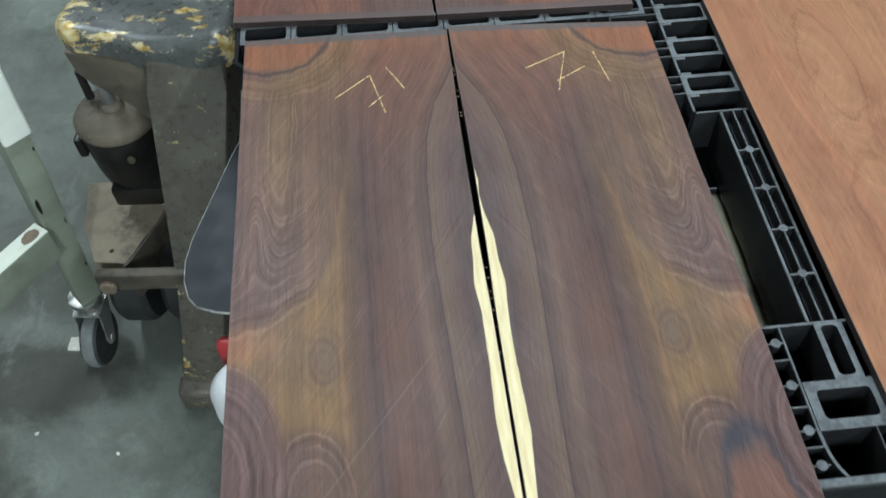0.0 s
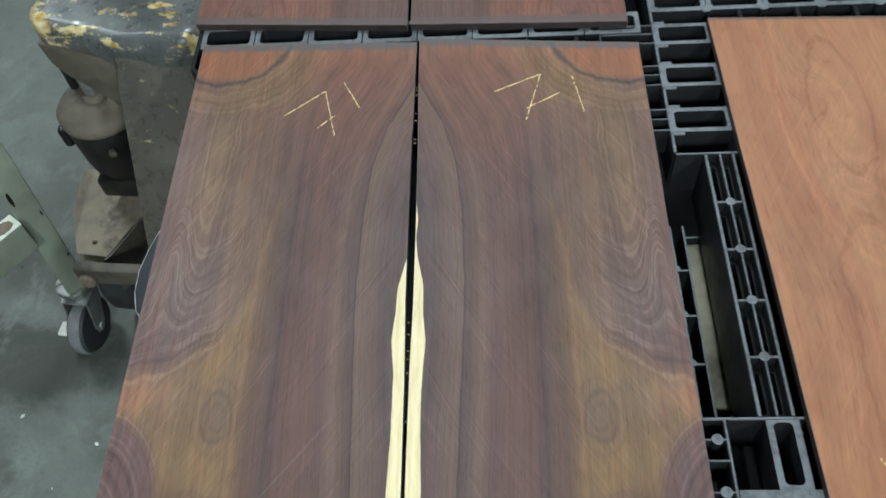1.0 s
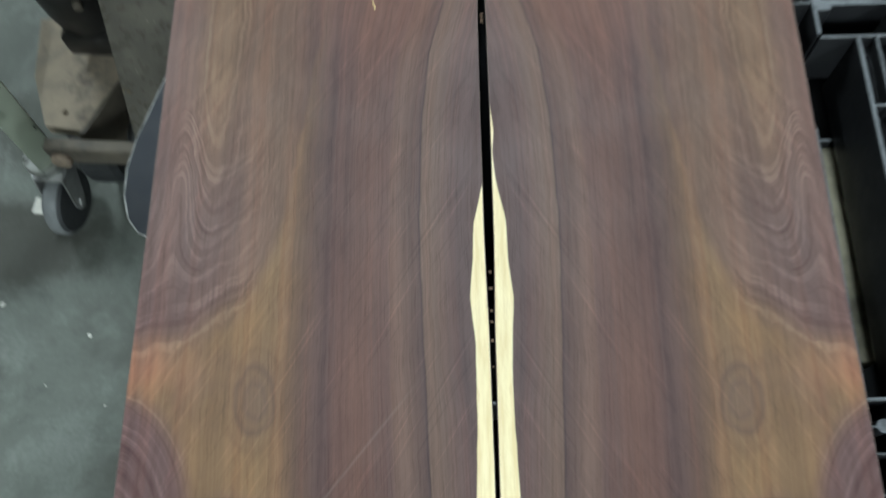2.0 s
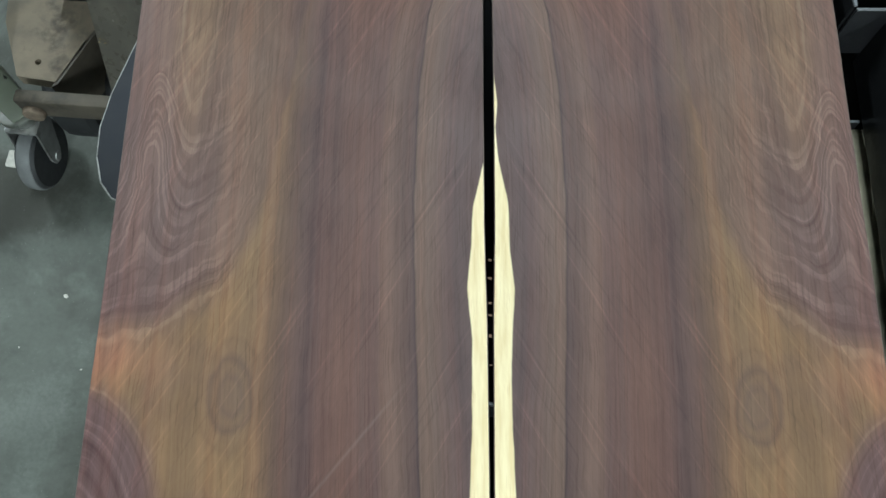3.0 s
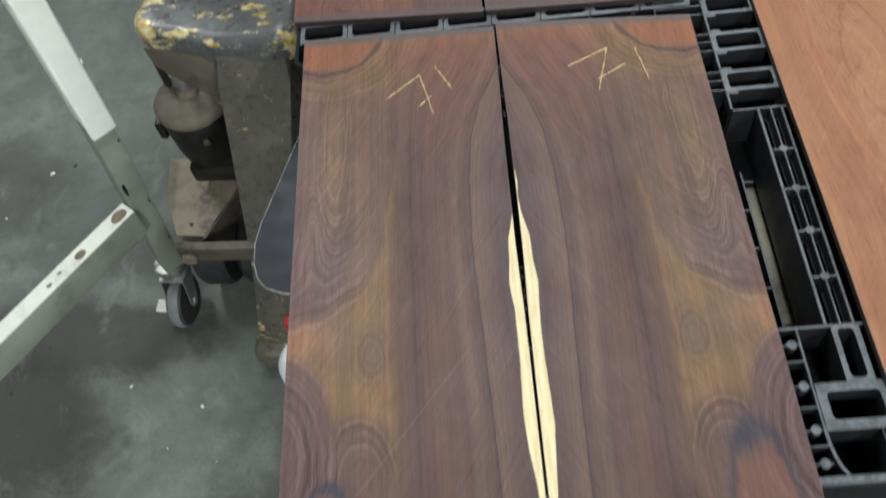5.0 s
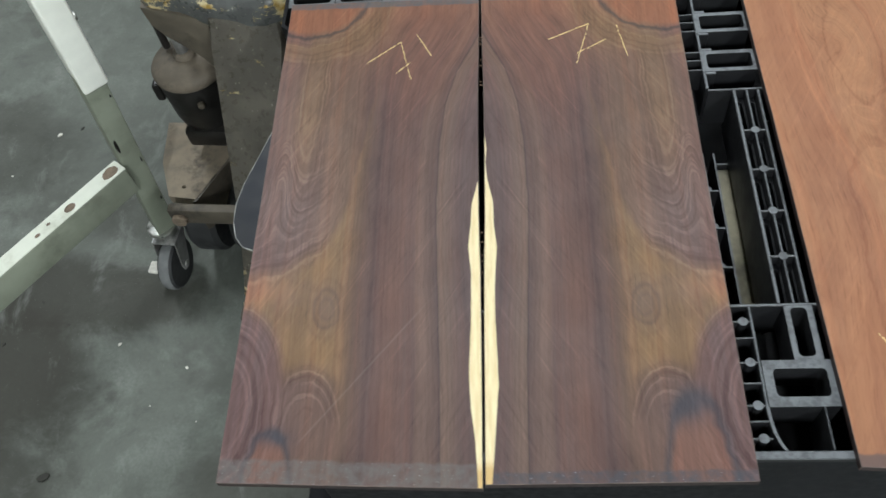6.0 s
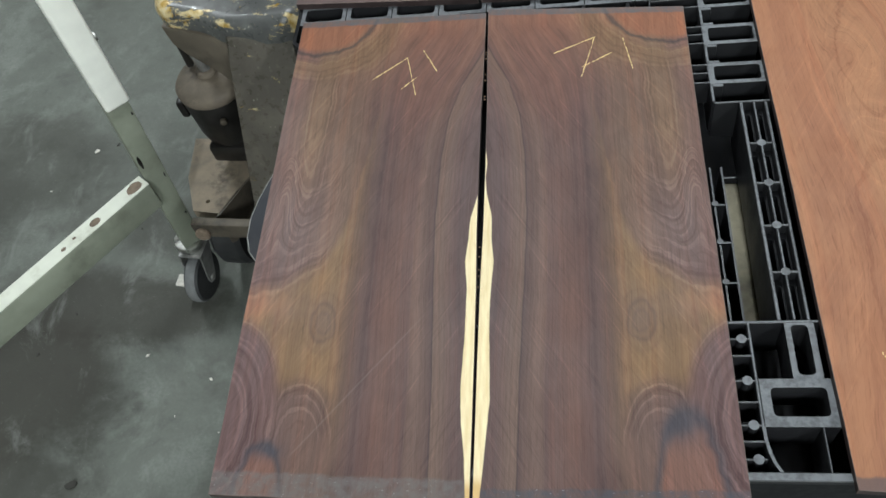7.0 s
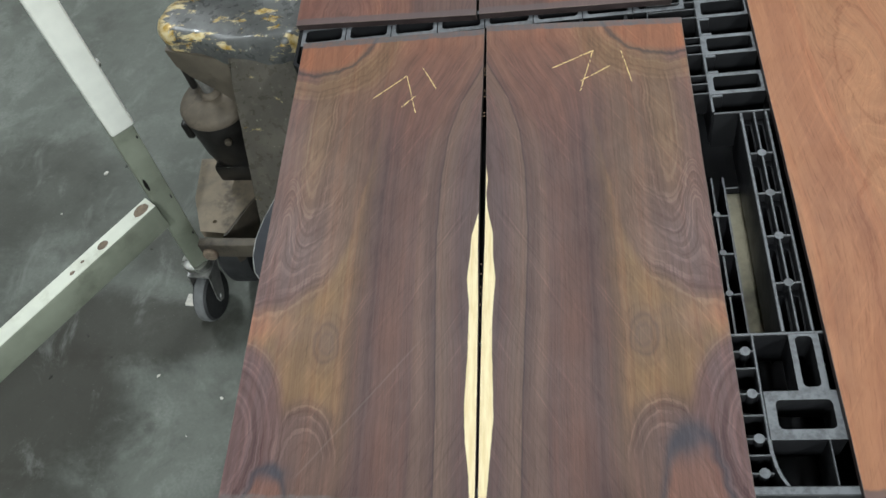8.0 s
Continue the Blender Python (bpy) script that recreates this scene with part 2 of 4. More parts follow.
    patch = k.span(k.noise(k.xyz(u, k.m("MULTIPLY", v, 0.5), 12.0), 26.0, 2), 0.32, 0.56, 0.45, 1.0)
    zone = k.m("MULTIPLY", k.m("MULTIPLY", k.span(stack, -0.002, 0.004), k.span(stack, 0.150, 0.085)), k.m("MULTIPLY", k.span(uw, 0.118, 0.146), k.span(column, 0.9, 1.15)))
    col = rings_in(k, col, k.noise(k.xyz(k.m("MULTIPLY", stack, 205), 9.0, k.m("MULTIPLY", u, 9.0)), 1.0, 2, 0.5), k.m("MULTIPLY", zone, patch), amount=0.66)
    zone = k.m("MULTIPLY", k.span(corner, 0.30, 0.62), k.span(corner, 1.07, 1.01))
    col = rings_in(k, col, k.noise(k.xyz(k.m("MULTIPLY", corner, 17.0), 4.0, k.m("MULTIPLY", v, 7.0)), 1.0, 2, 0.5), k.m("MULTIPLY", zone, patch))
    zone = k.m("MULTIPLY", k.m("MULTIPLY", k.span(arch, 0.35, 0.60), k.span(arch, 1.12, 1.02)), k.m("MULTIPLY", k.span(corner, 0.97, 1.05), k.span(v, 0.035, 0.065)))
    col = rings_in(k, col, k.noise(k.xyz(k.m("MULTIPLY", arch, 12.5), 6.0, k.m("MULTIPLY", u, 9.0)), 1.0, 2, 0.5), zone, amount=0.65)
    zone = k.m("MULTIPLY", k.m("MULTIPLY", k.span(column, 0.45, 0.75), k.span(column, 2.1, 1.2)), k.span(v, 0.475, 0.44))
    col = rings_in(k, col, k.noise(k.xyz(k.m("MULTIPLY", column, 6.0), 2.0, k.m("MULTIPLY", v, 6.0)), 1.0, 2, 0.5), k.m("MULTIPLY", zone, patch), amount=0.5)
    zone = k.m("MULTIPLY", k.m("MULTIPLY", k.span(top, 1.04, 1.12), k.span(top, 2.2, 1.5)), far)
    col = rings_in(k, col, k.noise(k.xyz(k.m("MULTIPLY", top, 13.0), 5.0, k.m("MULTIPLY", u, 6.0)), 1.0, 2, 0.5), zone, amount=0.42)
    col = k.mix(k.m("MULTIPLY", flat_band(k, top, 1.03, 0.050), 0.80), col, (0.040, 0.032, 0.034))
    # ring at the seam band: a fine dark line, paler on its inner side
    col = k.mix(k.m("MULTIPLY", k.span(from_seam, -0.022, -0.0015), k.m("MULTIPLY", k.span(from_seam, 0.0006, -0.0006), 0.62)), col, (0.168, 0.110, 0.078))
    col = k.mix(k.m("MULTIPLY", flat_band(k, from_seam, 0.0003, 0.0013), 0.75), col, (0.050, 0.031, 0.030))
    col = k.mix(k.m("MULTIPLY", k.span(from_seam, 0.012, 0.0006), k.m("MULTIPLY", k.span(from_seam, -0.0004, 0.0008), 0.50)), col, (0.066, 0.042, 0.041))
    for (u0, v0, su, sv), at, width, amount, c in EYE:
        col = k.mix(k.m("MULTIPLY", flat_band(k, ellipse(k, uvw, u0, v0, su, sv), at, width), amount), col, c)
    # blue-black mineral stain at the near end with orange wood inside it
    r = ellipse(k, uvw, *stain)
    u0, v0, su, sv = stain
    col = k.mix(k.m("MULTIPLY", k.span(r, 1.0, 0.75), 0.70), col, (0.185, 0.088, 0.060))
    col = k.mix(k.m("MULTIPLY", flat_band(k, r, 0.99, 0.17), 0.70), col, (0.046, 0.042, 0.050))
    col = k.mix(hill(k, uvw, u0 - 0.004, v0 + sv * 0.86, su * 0.62, sv * 0.17, 0.85), col, (0.046, 0.047, 0.058))
    calm = k.m("ADD", phi, k.m("MULTIPLY", shake, 0.002))
    col = wood_finish(k, u, v, uv, calm, col, 260, 0.5, 0.95, 0.30)
    col = k.mix(1.0, col, (1.07, 1.08, 1.13), "MULTIPLY")
    # one long slanting scratch
    off = k.m("ADD", k.m("MULTIPLY", k.m("SUBTRACT", u, 0.147), 0.785), k.m("MULTIPLY", k.m("SUBTRACT", v, 0.035), 0.622))
    ends = k.m("MULTIPLY", k.span(v, 0.03, 0.04), k.span(v, 0.175, 0.14))
    col = k.mix(k.m("MULTIPLY", k.m("MULTIPLY", flat_band(k, off, 0.0, 0.0013), ends), scratch), col, (0.30, 0.24, 0.20))
    # pale sapwood along the seam
    edge = k.m("MULTIPLY", k.curve(k.m("MULTIPLY", v, 1 / 0.6), sap), 0.02)
    edge = k.m("ADD", edge, k.m("MULTIPLY", k.m("SUBTRACT", k.noise(k.xyz(0.0, v), 60, 2), 0.5), 0.0010))
    pale = k.ramp(k.noise(k.xyz(k.m("MULTIPLY", u, 260), k.m("MULTIPLY", v, 26)), 1.0, 3), [(0.3, (0.74, 0.59, 0.33)), (0.7, (0.86, 0.74, 0.47))])
    pale = k.mix(k.span(k.noise(k.xyz(k.m("MULTIPLY", u, 900), k.m("MULTIPLY", v, 60)), 1.0, 2), 0.60, 0.72, 0.0, 0.35), pale, (0.55, 0.38, 0.19))
    pale = k.mix(k.span(v, 0.022, 0.010), pale, (0.62, 0.42, 0.18))
    bare = k.span(k.m("SUBTRACT", edge, u), -0.0006, 0.0004)
    col = k.mix(bare, col, pale)
    # sealing wax on the end
    ragged = k.m("ADD", wax_depth, k.m("MULTIPLY", k.m("SUBTRACT", k.noise(uv, 70, 4), 0.5), 0.006))
    w = k.m("MULTIPLY", k.span(k.m("SUBTRACT", ragged, v), -0.0015, 0.0015), k.m("SUBTRACT", 1.0, bare))
    col = k.mix(k.m("MULTIPLY", w, k.span(k.noise(uv, 120, 4), 0.25, 0.75, 0.18, 0.85)), col, wax_color)
    flecks = k.noise(k.xyz(k.m("MULTIPLY", u, 240), k.m("MULTIPLY", v, 700)), 1.0, 3, 0.6)
    col = k.mix(k.m("MULTIPLY", w, k.span(flecks, 0.64, 0.72, 0.0, 0.45)), col, (0.40, 0.42, 0.44))
    w2 = k.span(k.m("ADD", v, k.m("MULTIPLY", k.m("SUBTRACT", k.noise(uv, 60, 4), 0.5), 0.005)), 0.5345, 0.5365)
    col = k.mix(k.m("MULTIPLY", w2, k.span(k.noise(uv, 120, 4), 0.25, 0.75, 0.55, 0.95)), col, (0.095, 0.096, 0.104))
    return k.out(col, None, 0.0, 0.27)


def side_wood(name, seed, stops, hills, gloss=0.5, bend=0.02, rings=260, loops=(), saw=0.6, lines=0.5):
    """Plainer boards: broad colour bands bent round a few centres."""
    k, u, v, uv = wood_start(name, seed)
    wob = k.m("SUBTRACT", k.noise(k.xyz(k.m("MULTIPLY", u, 1.6), k.m("MULTIPLY", v, 0.8), seed), 9.0, 5, 0.6), 0.5)
    uvw = k.v("ADD", uv, k.xyz(k.m("MULTIPLY", wob, 0.045), k.m("MULTIPLY", wob, 0.07), -seed))
    phi = k.m("ADD", u, k.m("MULTIPLY", wob, bend))
    for spot in hills:
        phi = k.m("ADD", phi, hill(k, uvw, *spot))
    col = k.ramp(k.m("MULTIPLY", phi, 4.0), stops)
    blotch = k.noise(k.xyz(u, k.m("MULTIPLY", v, 0.5), seed), 20.0, 5, 0.65)
    col = k.mix(k.span(blotch, 0.44, 0.68, 0.0, 0.60), col, k.mix(1.0, col, (0.72, 0.66, 0.66), "MULTIPLY"))
    streak = k.noise(k.xyz(k.m("MULTIPLY", phi, 110), k.m("MULTIPLY", v, 4.0), seed), 1.0, 4, 0.6)
    col = k.mix(k.span(streak, 0.40, 0.66, 0.0, 0.45), col, k.mix(1.0, col, (1.20, 1.22, 1.18), "MULTIPLY"))
    for (u0, v0, su, sv), freq, inner, outer, amount in loops:
        r = k.v("LENGTH", k.v("MULTIPLY", k.v("SUBTRACT", uvw, (u0, v0, 0)), (1 / su, 1 / sv, 0)))
        wave = k.noise(k.xyz(k.m("MULTIPLY", r, freq), seed, 0.0), 1.0, 3, 0.55)
        ring = k.m("MULTIPLY", k.span(r, outer, outer * 0.6), k.span(r, inner * 0.8, inner))
        col = k.mix(k.m("MULTIPLY", k.m("MULTIPLY", k.span(wave, 0.52, 0.66), ring), amount), col, k.mix(1.0, col, (1.5, 1.5, 1.4), "MULTIPLY"))
        col = k.mix(k.m("MULTIPLY", k.m("MULTIPLY", k.span(wave, 0.48, 0.36), ring), amount), col, k.mix(1.0, col, (0.74, 0.66, 0.64), "MULTIPLY"))
    col = wood_finish(k, u, v, uv, phi, col, rings, gloss, saw, lines)
    ragged = k.m("ADD", 0.010, k.m("MULTIPLY", k.m("SUBTRACT", k.noise(uv, 70, 4), 0.5), 0.006))
    w = k.span(k.m("SUBTRACT", ragged, v), -0.0015, 0.0015)
    w = k.m("MAXIMUM", w, k.span(v, 0.5405, 0.5425))
    col = k.mix(k.m("MULTIPLY", w, 0.8), col, (0.10, 0.075, 0.075))
    return k.out(col, None, 0.0, 0.32)


# growth of the book-matched set, (u, v) in metres from the seam and the near end
# colour across the board, 0.25 m wide
RINGS = [
    (0.00, (0.100, 0.066, 0.060)),
    (0.07, (0.104, 0.067, 0.059)),
    (0.10, (0.132, 0.084, 0.066)),
    (0.155, (0.136, 0.086, 0.067)),
    (0.17, (0.098, 0.060, 0.053)),
    (0.21, (0.112, 0.068, 0.057)),
    (0.27, (0.132, 0.074, 0.058)),
    (0.33, (0.112, 0.064, 0.053)),
    (0.37, (0.092, 0.056, 0.050)),
    (0.42, (0.096, 0.058, 0.050)),
    (0.50, (0.132, 0.081, 0.056)),
    (0.56, (0.136, 0.084, 0.060)),
    (0.68, (0.128, 0.076, 0.063)),
    (0.85, (0.126, 0.072, 0.064)),
    (1.00, (0.128, 0.072, 0.062)),
]
TINTS = [
    ((0.205, 0.270, 0.045, 0.075), 0.70, (0.118, 0.075, 0.064)),
    ((0.088, 0.290, 0.024, 0.080), 0.55, (0.068, 0.043, 0.041)),
    ((0.108, 0.405, 0.034, 0.050), 0.55, (0.070, 0.045, 0.048)),
    ((0.070, 0.540, 0.110, 0.065), 0.85, (0.235, 0.102, 0.056)),
    ((0.060, 0.455, 0.055, 0.065), 0.60, (0.170, 0.078, 0.054)),
    ((0.165, 0.400, 0.048, 0.095), 0.60, (0.160, 0.097, 0.059)),
    ((0.105, 0.475, 0.060, 0.050), 0.50, (0.152, 0.080, 0.056)),
    ((0.132, 0.500, 0.035, 0.035), 0.45, (0.205, 0.122, 0.056)),
    ((0.066, 0.240, 0.022, 0.160), 0.30, (0.150, 0.078, 0.056)),
]
SEAM_RING = [(0, 0.86), (0.167, 0.90), (0.333, 0.98), (0.45, 1.0), (0.567, 0.96), (0.65, 0.86), (0.725, 0.64), (0.80, 0.26), (0.86, 0.0), (1, 0.0)]
DIP = [(0, 1.0), (0.40, 0.78), (0.48, 0.475), (0.52, 0.405), (0.56, 0.360), (0.64, 0.330), (0.74, 0.305), (0.86, 0.292), (1, 0.285)]
EYE = [
    ((0.1355, 0.155, 0.0115, 0.0195), 0.0, 1.6, 0.80, (0.142, 0.092, 0.064)),
    ((0.1355, 0.155, 0.0115, 0.0195), 0.95, 0.20, 0.45, (0.088, 0.054, 0.044)),
    ((0.1355, 0.155, 0.0115, 0.0195), 0.50, 0.20, 0.35, (0.096, 0.060, 0.052)),
    ((0.1355, 0.155, 0.0115, 0.0195), 1.50, 0.18, 0.30, (0.130, 0.078, 0.046)),
]
SAP_LEFT = [(0.0, 0.19), (0.0267, 0.218), (0.0643, 0.29), (0.1117, 0.462), (0.1567, 0.533), (0.2483, 0.432), (0.2867, 0.426), (0.3167, 0.417), (0.3645, 0.524), (0.4057, 0.387), (0.43, 0.344), (0.446, 0.312), (0.4897, 0.0), (0.5, 0.0), (1, 0)]
SAP_RIGHT = [(0.0, 0.265), (0.0517, 0.386), (0.1383, 0.575), (0.19, 0.526), (0.2617, 0.46), (0.2917, 0.471), (0.3583, 0.563), (0.395, 0.428), (0.4367, 0.383), (0.4483, 0.357), (0.4833, 0.128), (0.5183, 0.035), (0.545, 0.117), (0.57, 0.021), (0.5833, 0.0), (1, 0)]

M_LEFT = main_wood("wood_book_matched", SAP_LEFT, 0.019, (0.135, 0.125, 0.12), (0.172, 0.002, 0.019, 0.041), 0.17)
M_RIGHT = main_wood("wood_book_matched_mirror", SAP_RIGHT, 0.0095, (0.058, 0.063, 0.078), (0.164, -0.006, 0.025, 0.078))
RED = [(0.0, (0.105, 0.062, 0.056)), (0.15, (0.128, 0.074, 0.062)), (0.28, (0.110, 0.060, 0.052)), (0.34, (0.185, 0.085, 0.058)), (0.5, (0.165, 0.074, 0.054)), (0.65, (0.215, 0.096, 0.062)), (0.8, (0.185, 0.080, 0.057)), (1.0, (0.175, 0.080, 0.060))]
ORANGE = [(0.0, (0.382, 0.189, 0.101)), (0.2, (0.366, 0.172, 0.088)), (0.4, (0.342, 0.156, 0.081)), (0.55, (0.373, 0.18, 0.093)), (0.7, (0.325, 0.141, 0.074)), (0.85, (0.358, 0.164, 0.084)), (1.0, (0.325, 0.144, 0.077))]
GREY = [(0.0, (0.20, 0.125, 0.095)), (0.25, (0.27, 0.170, 0.125)), (0.45, (0.20, 0.120, 0.09)), (0.6, (0.30, 0.170, 0.11)), (0.8, (0.23, 0.150, 0.115)), (1.0, (0.25, 0.165, 0.13))]
M_RED = side_wood("wood_red", 11.0, RED, [(0.150, 0.02, 0.036, 0.120, 0.090), (0.12, 0.40, 0.035, 0.10, 0.080), (0.03, 0.25, 0.03, 0.12, 0.03)], 0.5, 0.02, 240, (((0.150, -0.03, 0.020, 0.075), 5.0, 0.4, 2.6, 0.60), ((0.125, 0.42, 0.030, 0.120), 5.0, 0.3, 2.2, 0.45)))
M_ORANGE = side_wood("wood_orange", 23.0, ORANGE, [(0.110, 0.435, 0.028, 0.060, 0.034), (0.150, 0.22, 0.045, 0.150, 0.026), (0.06, 0.08, 0.04, 0.12, 0.016)], 0.5, 0.018, 230, (((0.110, 0.435, 0.022, 0.075), 5.0, 0.3, 2.8, 0.60), ((0.120, 0.170, 0.040, 0.150), 6.0, 0.4, 2.0, 0.55)), 0.5, 0.22)
M_GREY = side_wood("wood_grey_brown", 37.0, GREY, [(0.05, 0.2, 0.08, 0.2, 0.03)], 0.5)
M_ARRIS = plain("rubbed_board_arris", (0.125, 0.092, 0.080), 0.6, 0.0, 0.5, 90, 0.0004, (0.09, 0.058, 0.05))
M_EDGE = plain("sealed_board_edge", (0.034, 0.022, 0.021), 0.55, 0.0, 0.35, 120, 0.0006)


# stains and painted shade round the rail on the floor: x, y, half widths, strength
STAINS_AND_SHADE = [(-0.80, 0.30, 0.17, 0.12, 0.85), (-0.74, 0.12, 0.14, 0.08, 0.60), (-1.03, 0.74, 0.18, 0.14, 0.55), (-0.70, 0.46, 0.20, 0.07, 0.80), (-0.62, 0.62, 0.10, 0.06, 0.45), (-0.30, 0.10, 0.12, 0.20, 0.60), (-0.97, 0.04, 0.14, 0.10, 0.60)]


def floor_material():
    """Old concrete: cloudy trowelling, dark stains, painted shade, scuffs and pale grit."""
    k = Nodes("worn_concrete")
    p = k.coords()
    big, mid, fine = k.noise(p, 1.9, 4, 0.6), k.noise(p, 7, 6, 0.66, 0.4), k.noise(p, 190, 3, 0.6)
    col = k.ramp(mid, [(0.30, (0.080, 0.087, 0.076)), (0.46, (0.126, 0.136, 0.119)), (0.58, (0.166, 0.180, 0.160)), (0.72, (0.240, 0.254, 0.230))])
    col = k.mix(k.span(big, 0.40, 0.58, 0.55, 0.0), col, (0.082, 0.086, 0.075))
    col = k.mix(k.span(k.noise(p, 5.2, 5, 0.65), 0.54, 0.68, 0.0, 0.55), col, (0.062, 0.062, 0.053))
    col = k.mix(k.span(k.noise(p, 30, 5, 0.7), 0.52, 0.70, 0.0, 0.45), col, (0.086, 0.092, 0.080))
    col = k.mix(k.span(fine, 0.35, 0.7, 0.0, 0.30), col, (0.095, 0.104, 0.092))
    # stains, and shade below the rail painted in as colour, each with its own ragged outline
    ragged = k.m("ADD", k.m("MULTIPLY", k.noise(p, 6.5, 6, 0.70, 0.3), 1.3), k.m("MULTIPLY", k.noise(k.v("MULTIPLY", p, (0.5, 1.0, 1.0)), 24, 4, 0.65), 0.5))
    for x, y, sx, sy, amount in STAINS_AND_SHADE:
        r = k.v("LENGTH", k.v("MULTIPLY", k.v("SUBTRACT", p, (x, y, -0.1)), (1 / sx, 1 / sy, 0)))
        col = k.mix(k.m("MULTIPLY", k.span(k.m("ADD", r, k.m("SUBTRACT", ragged, 0.9)), 1.40, 0.70), amount), col, (0.036, 0.034, 0.027))
    col = k.mix(k.span(k.noise(k.v("MULTIPLY", p, (1.0, 0.6, 1.0)), 13, 6, 0.72, 0.5), 0.54, 0.72, 0.0, 0.45), col, (0.215, 0.228, 0.210))
    col = k.mix(k.span(k.noise(p, 420, 2, 0.5), 0.71, 0.76, 0.0, 0.5), col, (0.33, 0.35, 0.32))
    k.bump(k.m("ADD", k.m("MULTIPLY", fine, 0.5), mid), 0.5, 0.0012)
    return k.out(col, k.span(mid, 0.3, 0.7, 0.62, 0.80), 0.0, 0.28)


def jack_paint(name, level, dark):
    """Old dark paint worn through to a yellow coat and bare metal on the exposed edges."""
    k = Nodes(name)
    p = k.coords()
    x, y, z = k.split(p)
    n1, n2 = k.noise(p, 16, 5, 0.62), k.noise(p, 90, 4, 0.6)
    col = k.ramp(n1, [(0.3, [c * 0.7 for c in dark]), (0.5, dark), (0.7, [c * 1.45 for c in dark])])
    col = k.mix(k.span(n2, 0.56, 0.72, 0.0, 0.5), col, [c * 1.9 for c in dark])
    pt = k.tree.nodes.new("ShaderNodeNewGeometry").outputs["Pointiness"]
    flakes = k.noise(k.v("MULTIPLY", p, (0.7, 1.5, 1.5)), 34, 7, 0.75)
    side = k.m("MULTIPLY", k.span(x, 0.0, -0.09), 0.075)
    wear = k.m("ADD", k.m("ADD", k.m("MULTIPLY", k.m("SUBTRACT", pt, 0.5), 2.2), k.m("SUBTRACT", flakes, 0.5)), side)
    chip_color = k.mix(k.span(n2, 0.35, 0.65), (0.42, 0.27, 0.065), (0.66, 0.56, 0.33))
    col = k.mix(k.span(wear, level, level + 0.03), col, chip_color)
    spots = k.noise(k.v("MULTIPLY", p, (1.6, 0.7, 0.7)), 120, 2, 0.5)
    col = k.mix(k.span(spots, 0.715, 0.745), col, (0.45, 0.43, 0.37))
    k.bump(k.m("ADD", n1, k.m("MULTIPLY", k.span(wear, level, level + 0.03), -0.3)), 0.5, 0.002)
    return k.out(col, k.span(n2, 0.3, 0.7, 0.22, 0.48), 0.1)


def scuffed_plastic():
    """Black plastic with scuffs; upward faces painted pale grey, their brightness in the colour."""
    k = Nodes("scuffed_black_plastic")
    p = k.coords()
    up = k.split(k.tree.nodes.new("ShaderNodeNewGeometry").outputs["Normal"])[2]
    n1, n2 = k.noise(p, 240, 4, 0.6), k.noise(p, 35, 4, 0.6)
    # top-face brightness by normal, broken up by scuff noise; side walls stay black
    scuff_lit = k.m("MULTIPLY", k.span(up, 0.6, 0.9), k.span(k.m("ADD", n1, k.m("SUBTRACT", n2, 0.5)), 0.25, 0.65, 0.45, 1.0))
    col = k.mix(scuff_lit, (0.018, 0.0185, 0.020), (0.150, 0.160, 0.172))
    k.bump(n1, 0.4, 0.0005)
    return k.out(col, k.span(n2, 0.3, 0.7, 0.36, 0.52), 0.0, 0.45)


M_FLOOR = floor_material()
M_JACK = jack_paint("worn_jack_paint", 0.090, (0.095, 0.098, 0.095))
M_PLATE = jack_paint("dull_jack_paint", 0.21, (0.105, 0.094, 0.076))
M_WALL = plain("painted_wall", (0.50, 0.51, 0.48), 0.7, scale=20)
M_CEIL = plain("ceiling_board", (0.62, 0.62, 0.60), 0.8, scale=20)
M_PLASTIC = plain("black_plastic", (0.0095, 0.010, 0.0115), 0.6, 0.0, 0.35, 90, 0.0005)
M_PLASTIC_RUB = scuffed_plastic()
M_PLASTIC.node_tree.nodes["Principled BSDF"].inputs["Specular IOR Level"].default_value = 0.2
# dark steel, taken darker to hold the shade round the pump
M_DARK = plain("darkened_steel", (0.017, 0.0155, 0.014), 0.45, 0.3, 0.4, 60, 0.001)
M_DUST = plain("dusty_steel", (0.25, 0.205, 0.15), 0.75, 0.1, 0.3, 50, 0.001, (0.11, 0.09, 0.07))
# dusty steel in a darker copy, with the cap's shade in the colour
M_COVER_SHADED = plain("shaded_brown_casting", (0.155, 0.128, 0.096), 0.7, 0.1, 0.35, 50, 0.001, (0.075, 0.062, 0.048))
M_BROWN = plain("oily_brown_steel", (0.105, 0.088, 0.066), 0.6, 0.1, 0.35, 50, 0.001, (0.05, 0.042, 0.033))
M_CREAM = plain("cream_enamel", (0.90, 0.91, 0.83), 0.38, 0.0, 0.06, 40, 0.0003)
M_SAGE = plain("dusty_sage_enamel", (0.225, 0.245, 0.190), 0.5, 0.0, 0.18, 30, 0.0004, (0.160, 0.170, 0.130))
M_FORK = plain("dull_zinc", (0.30, 0.30, 0.29), 0.42, 0.7, 0.3, 70, 0.0004, (0.12, 0.11, 0.10))
# rail top lighter than the sage sides: the lit face is put into colour
M_RAIL_LIT = plain("lit_top_enamel", (0.70, 0.725, 0.62), 0.45, 0.0, 0.10, 34, 0.0004, (0.56, 0.575, 0.47))
M_RUST = plain("rust", (0.19, 0.145, 0.105), 0.85, 0.0, 0.4, 200, 0.0008)
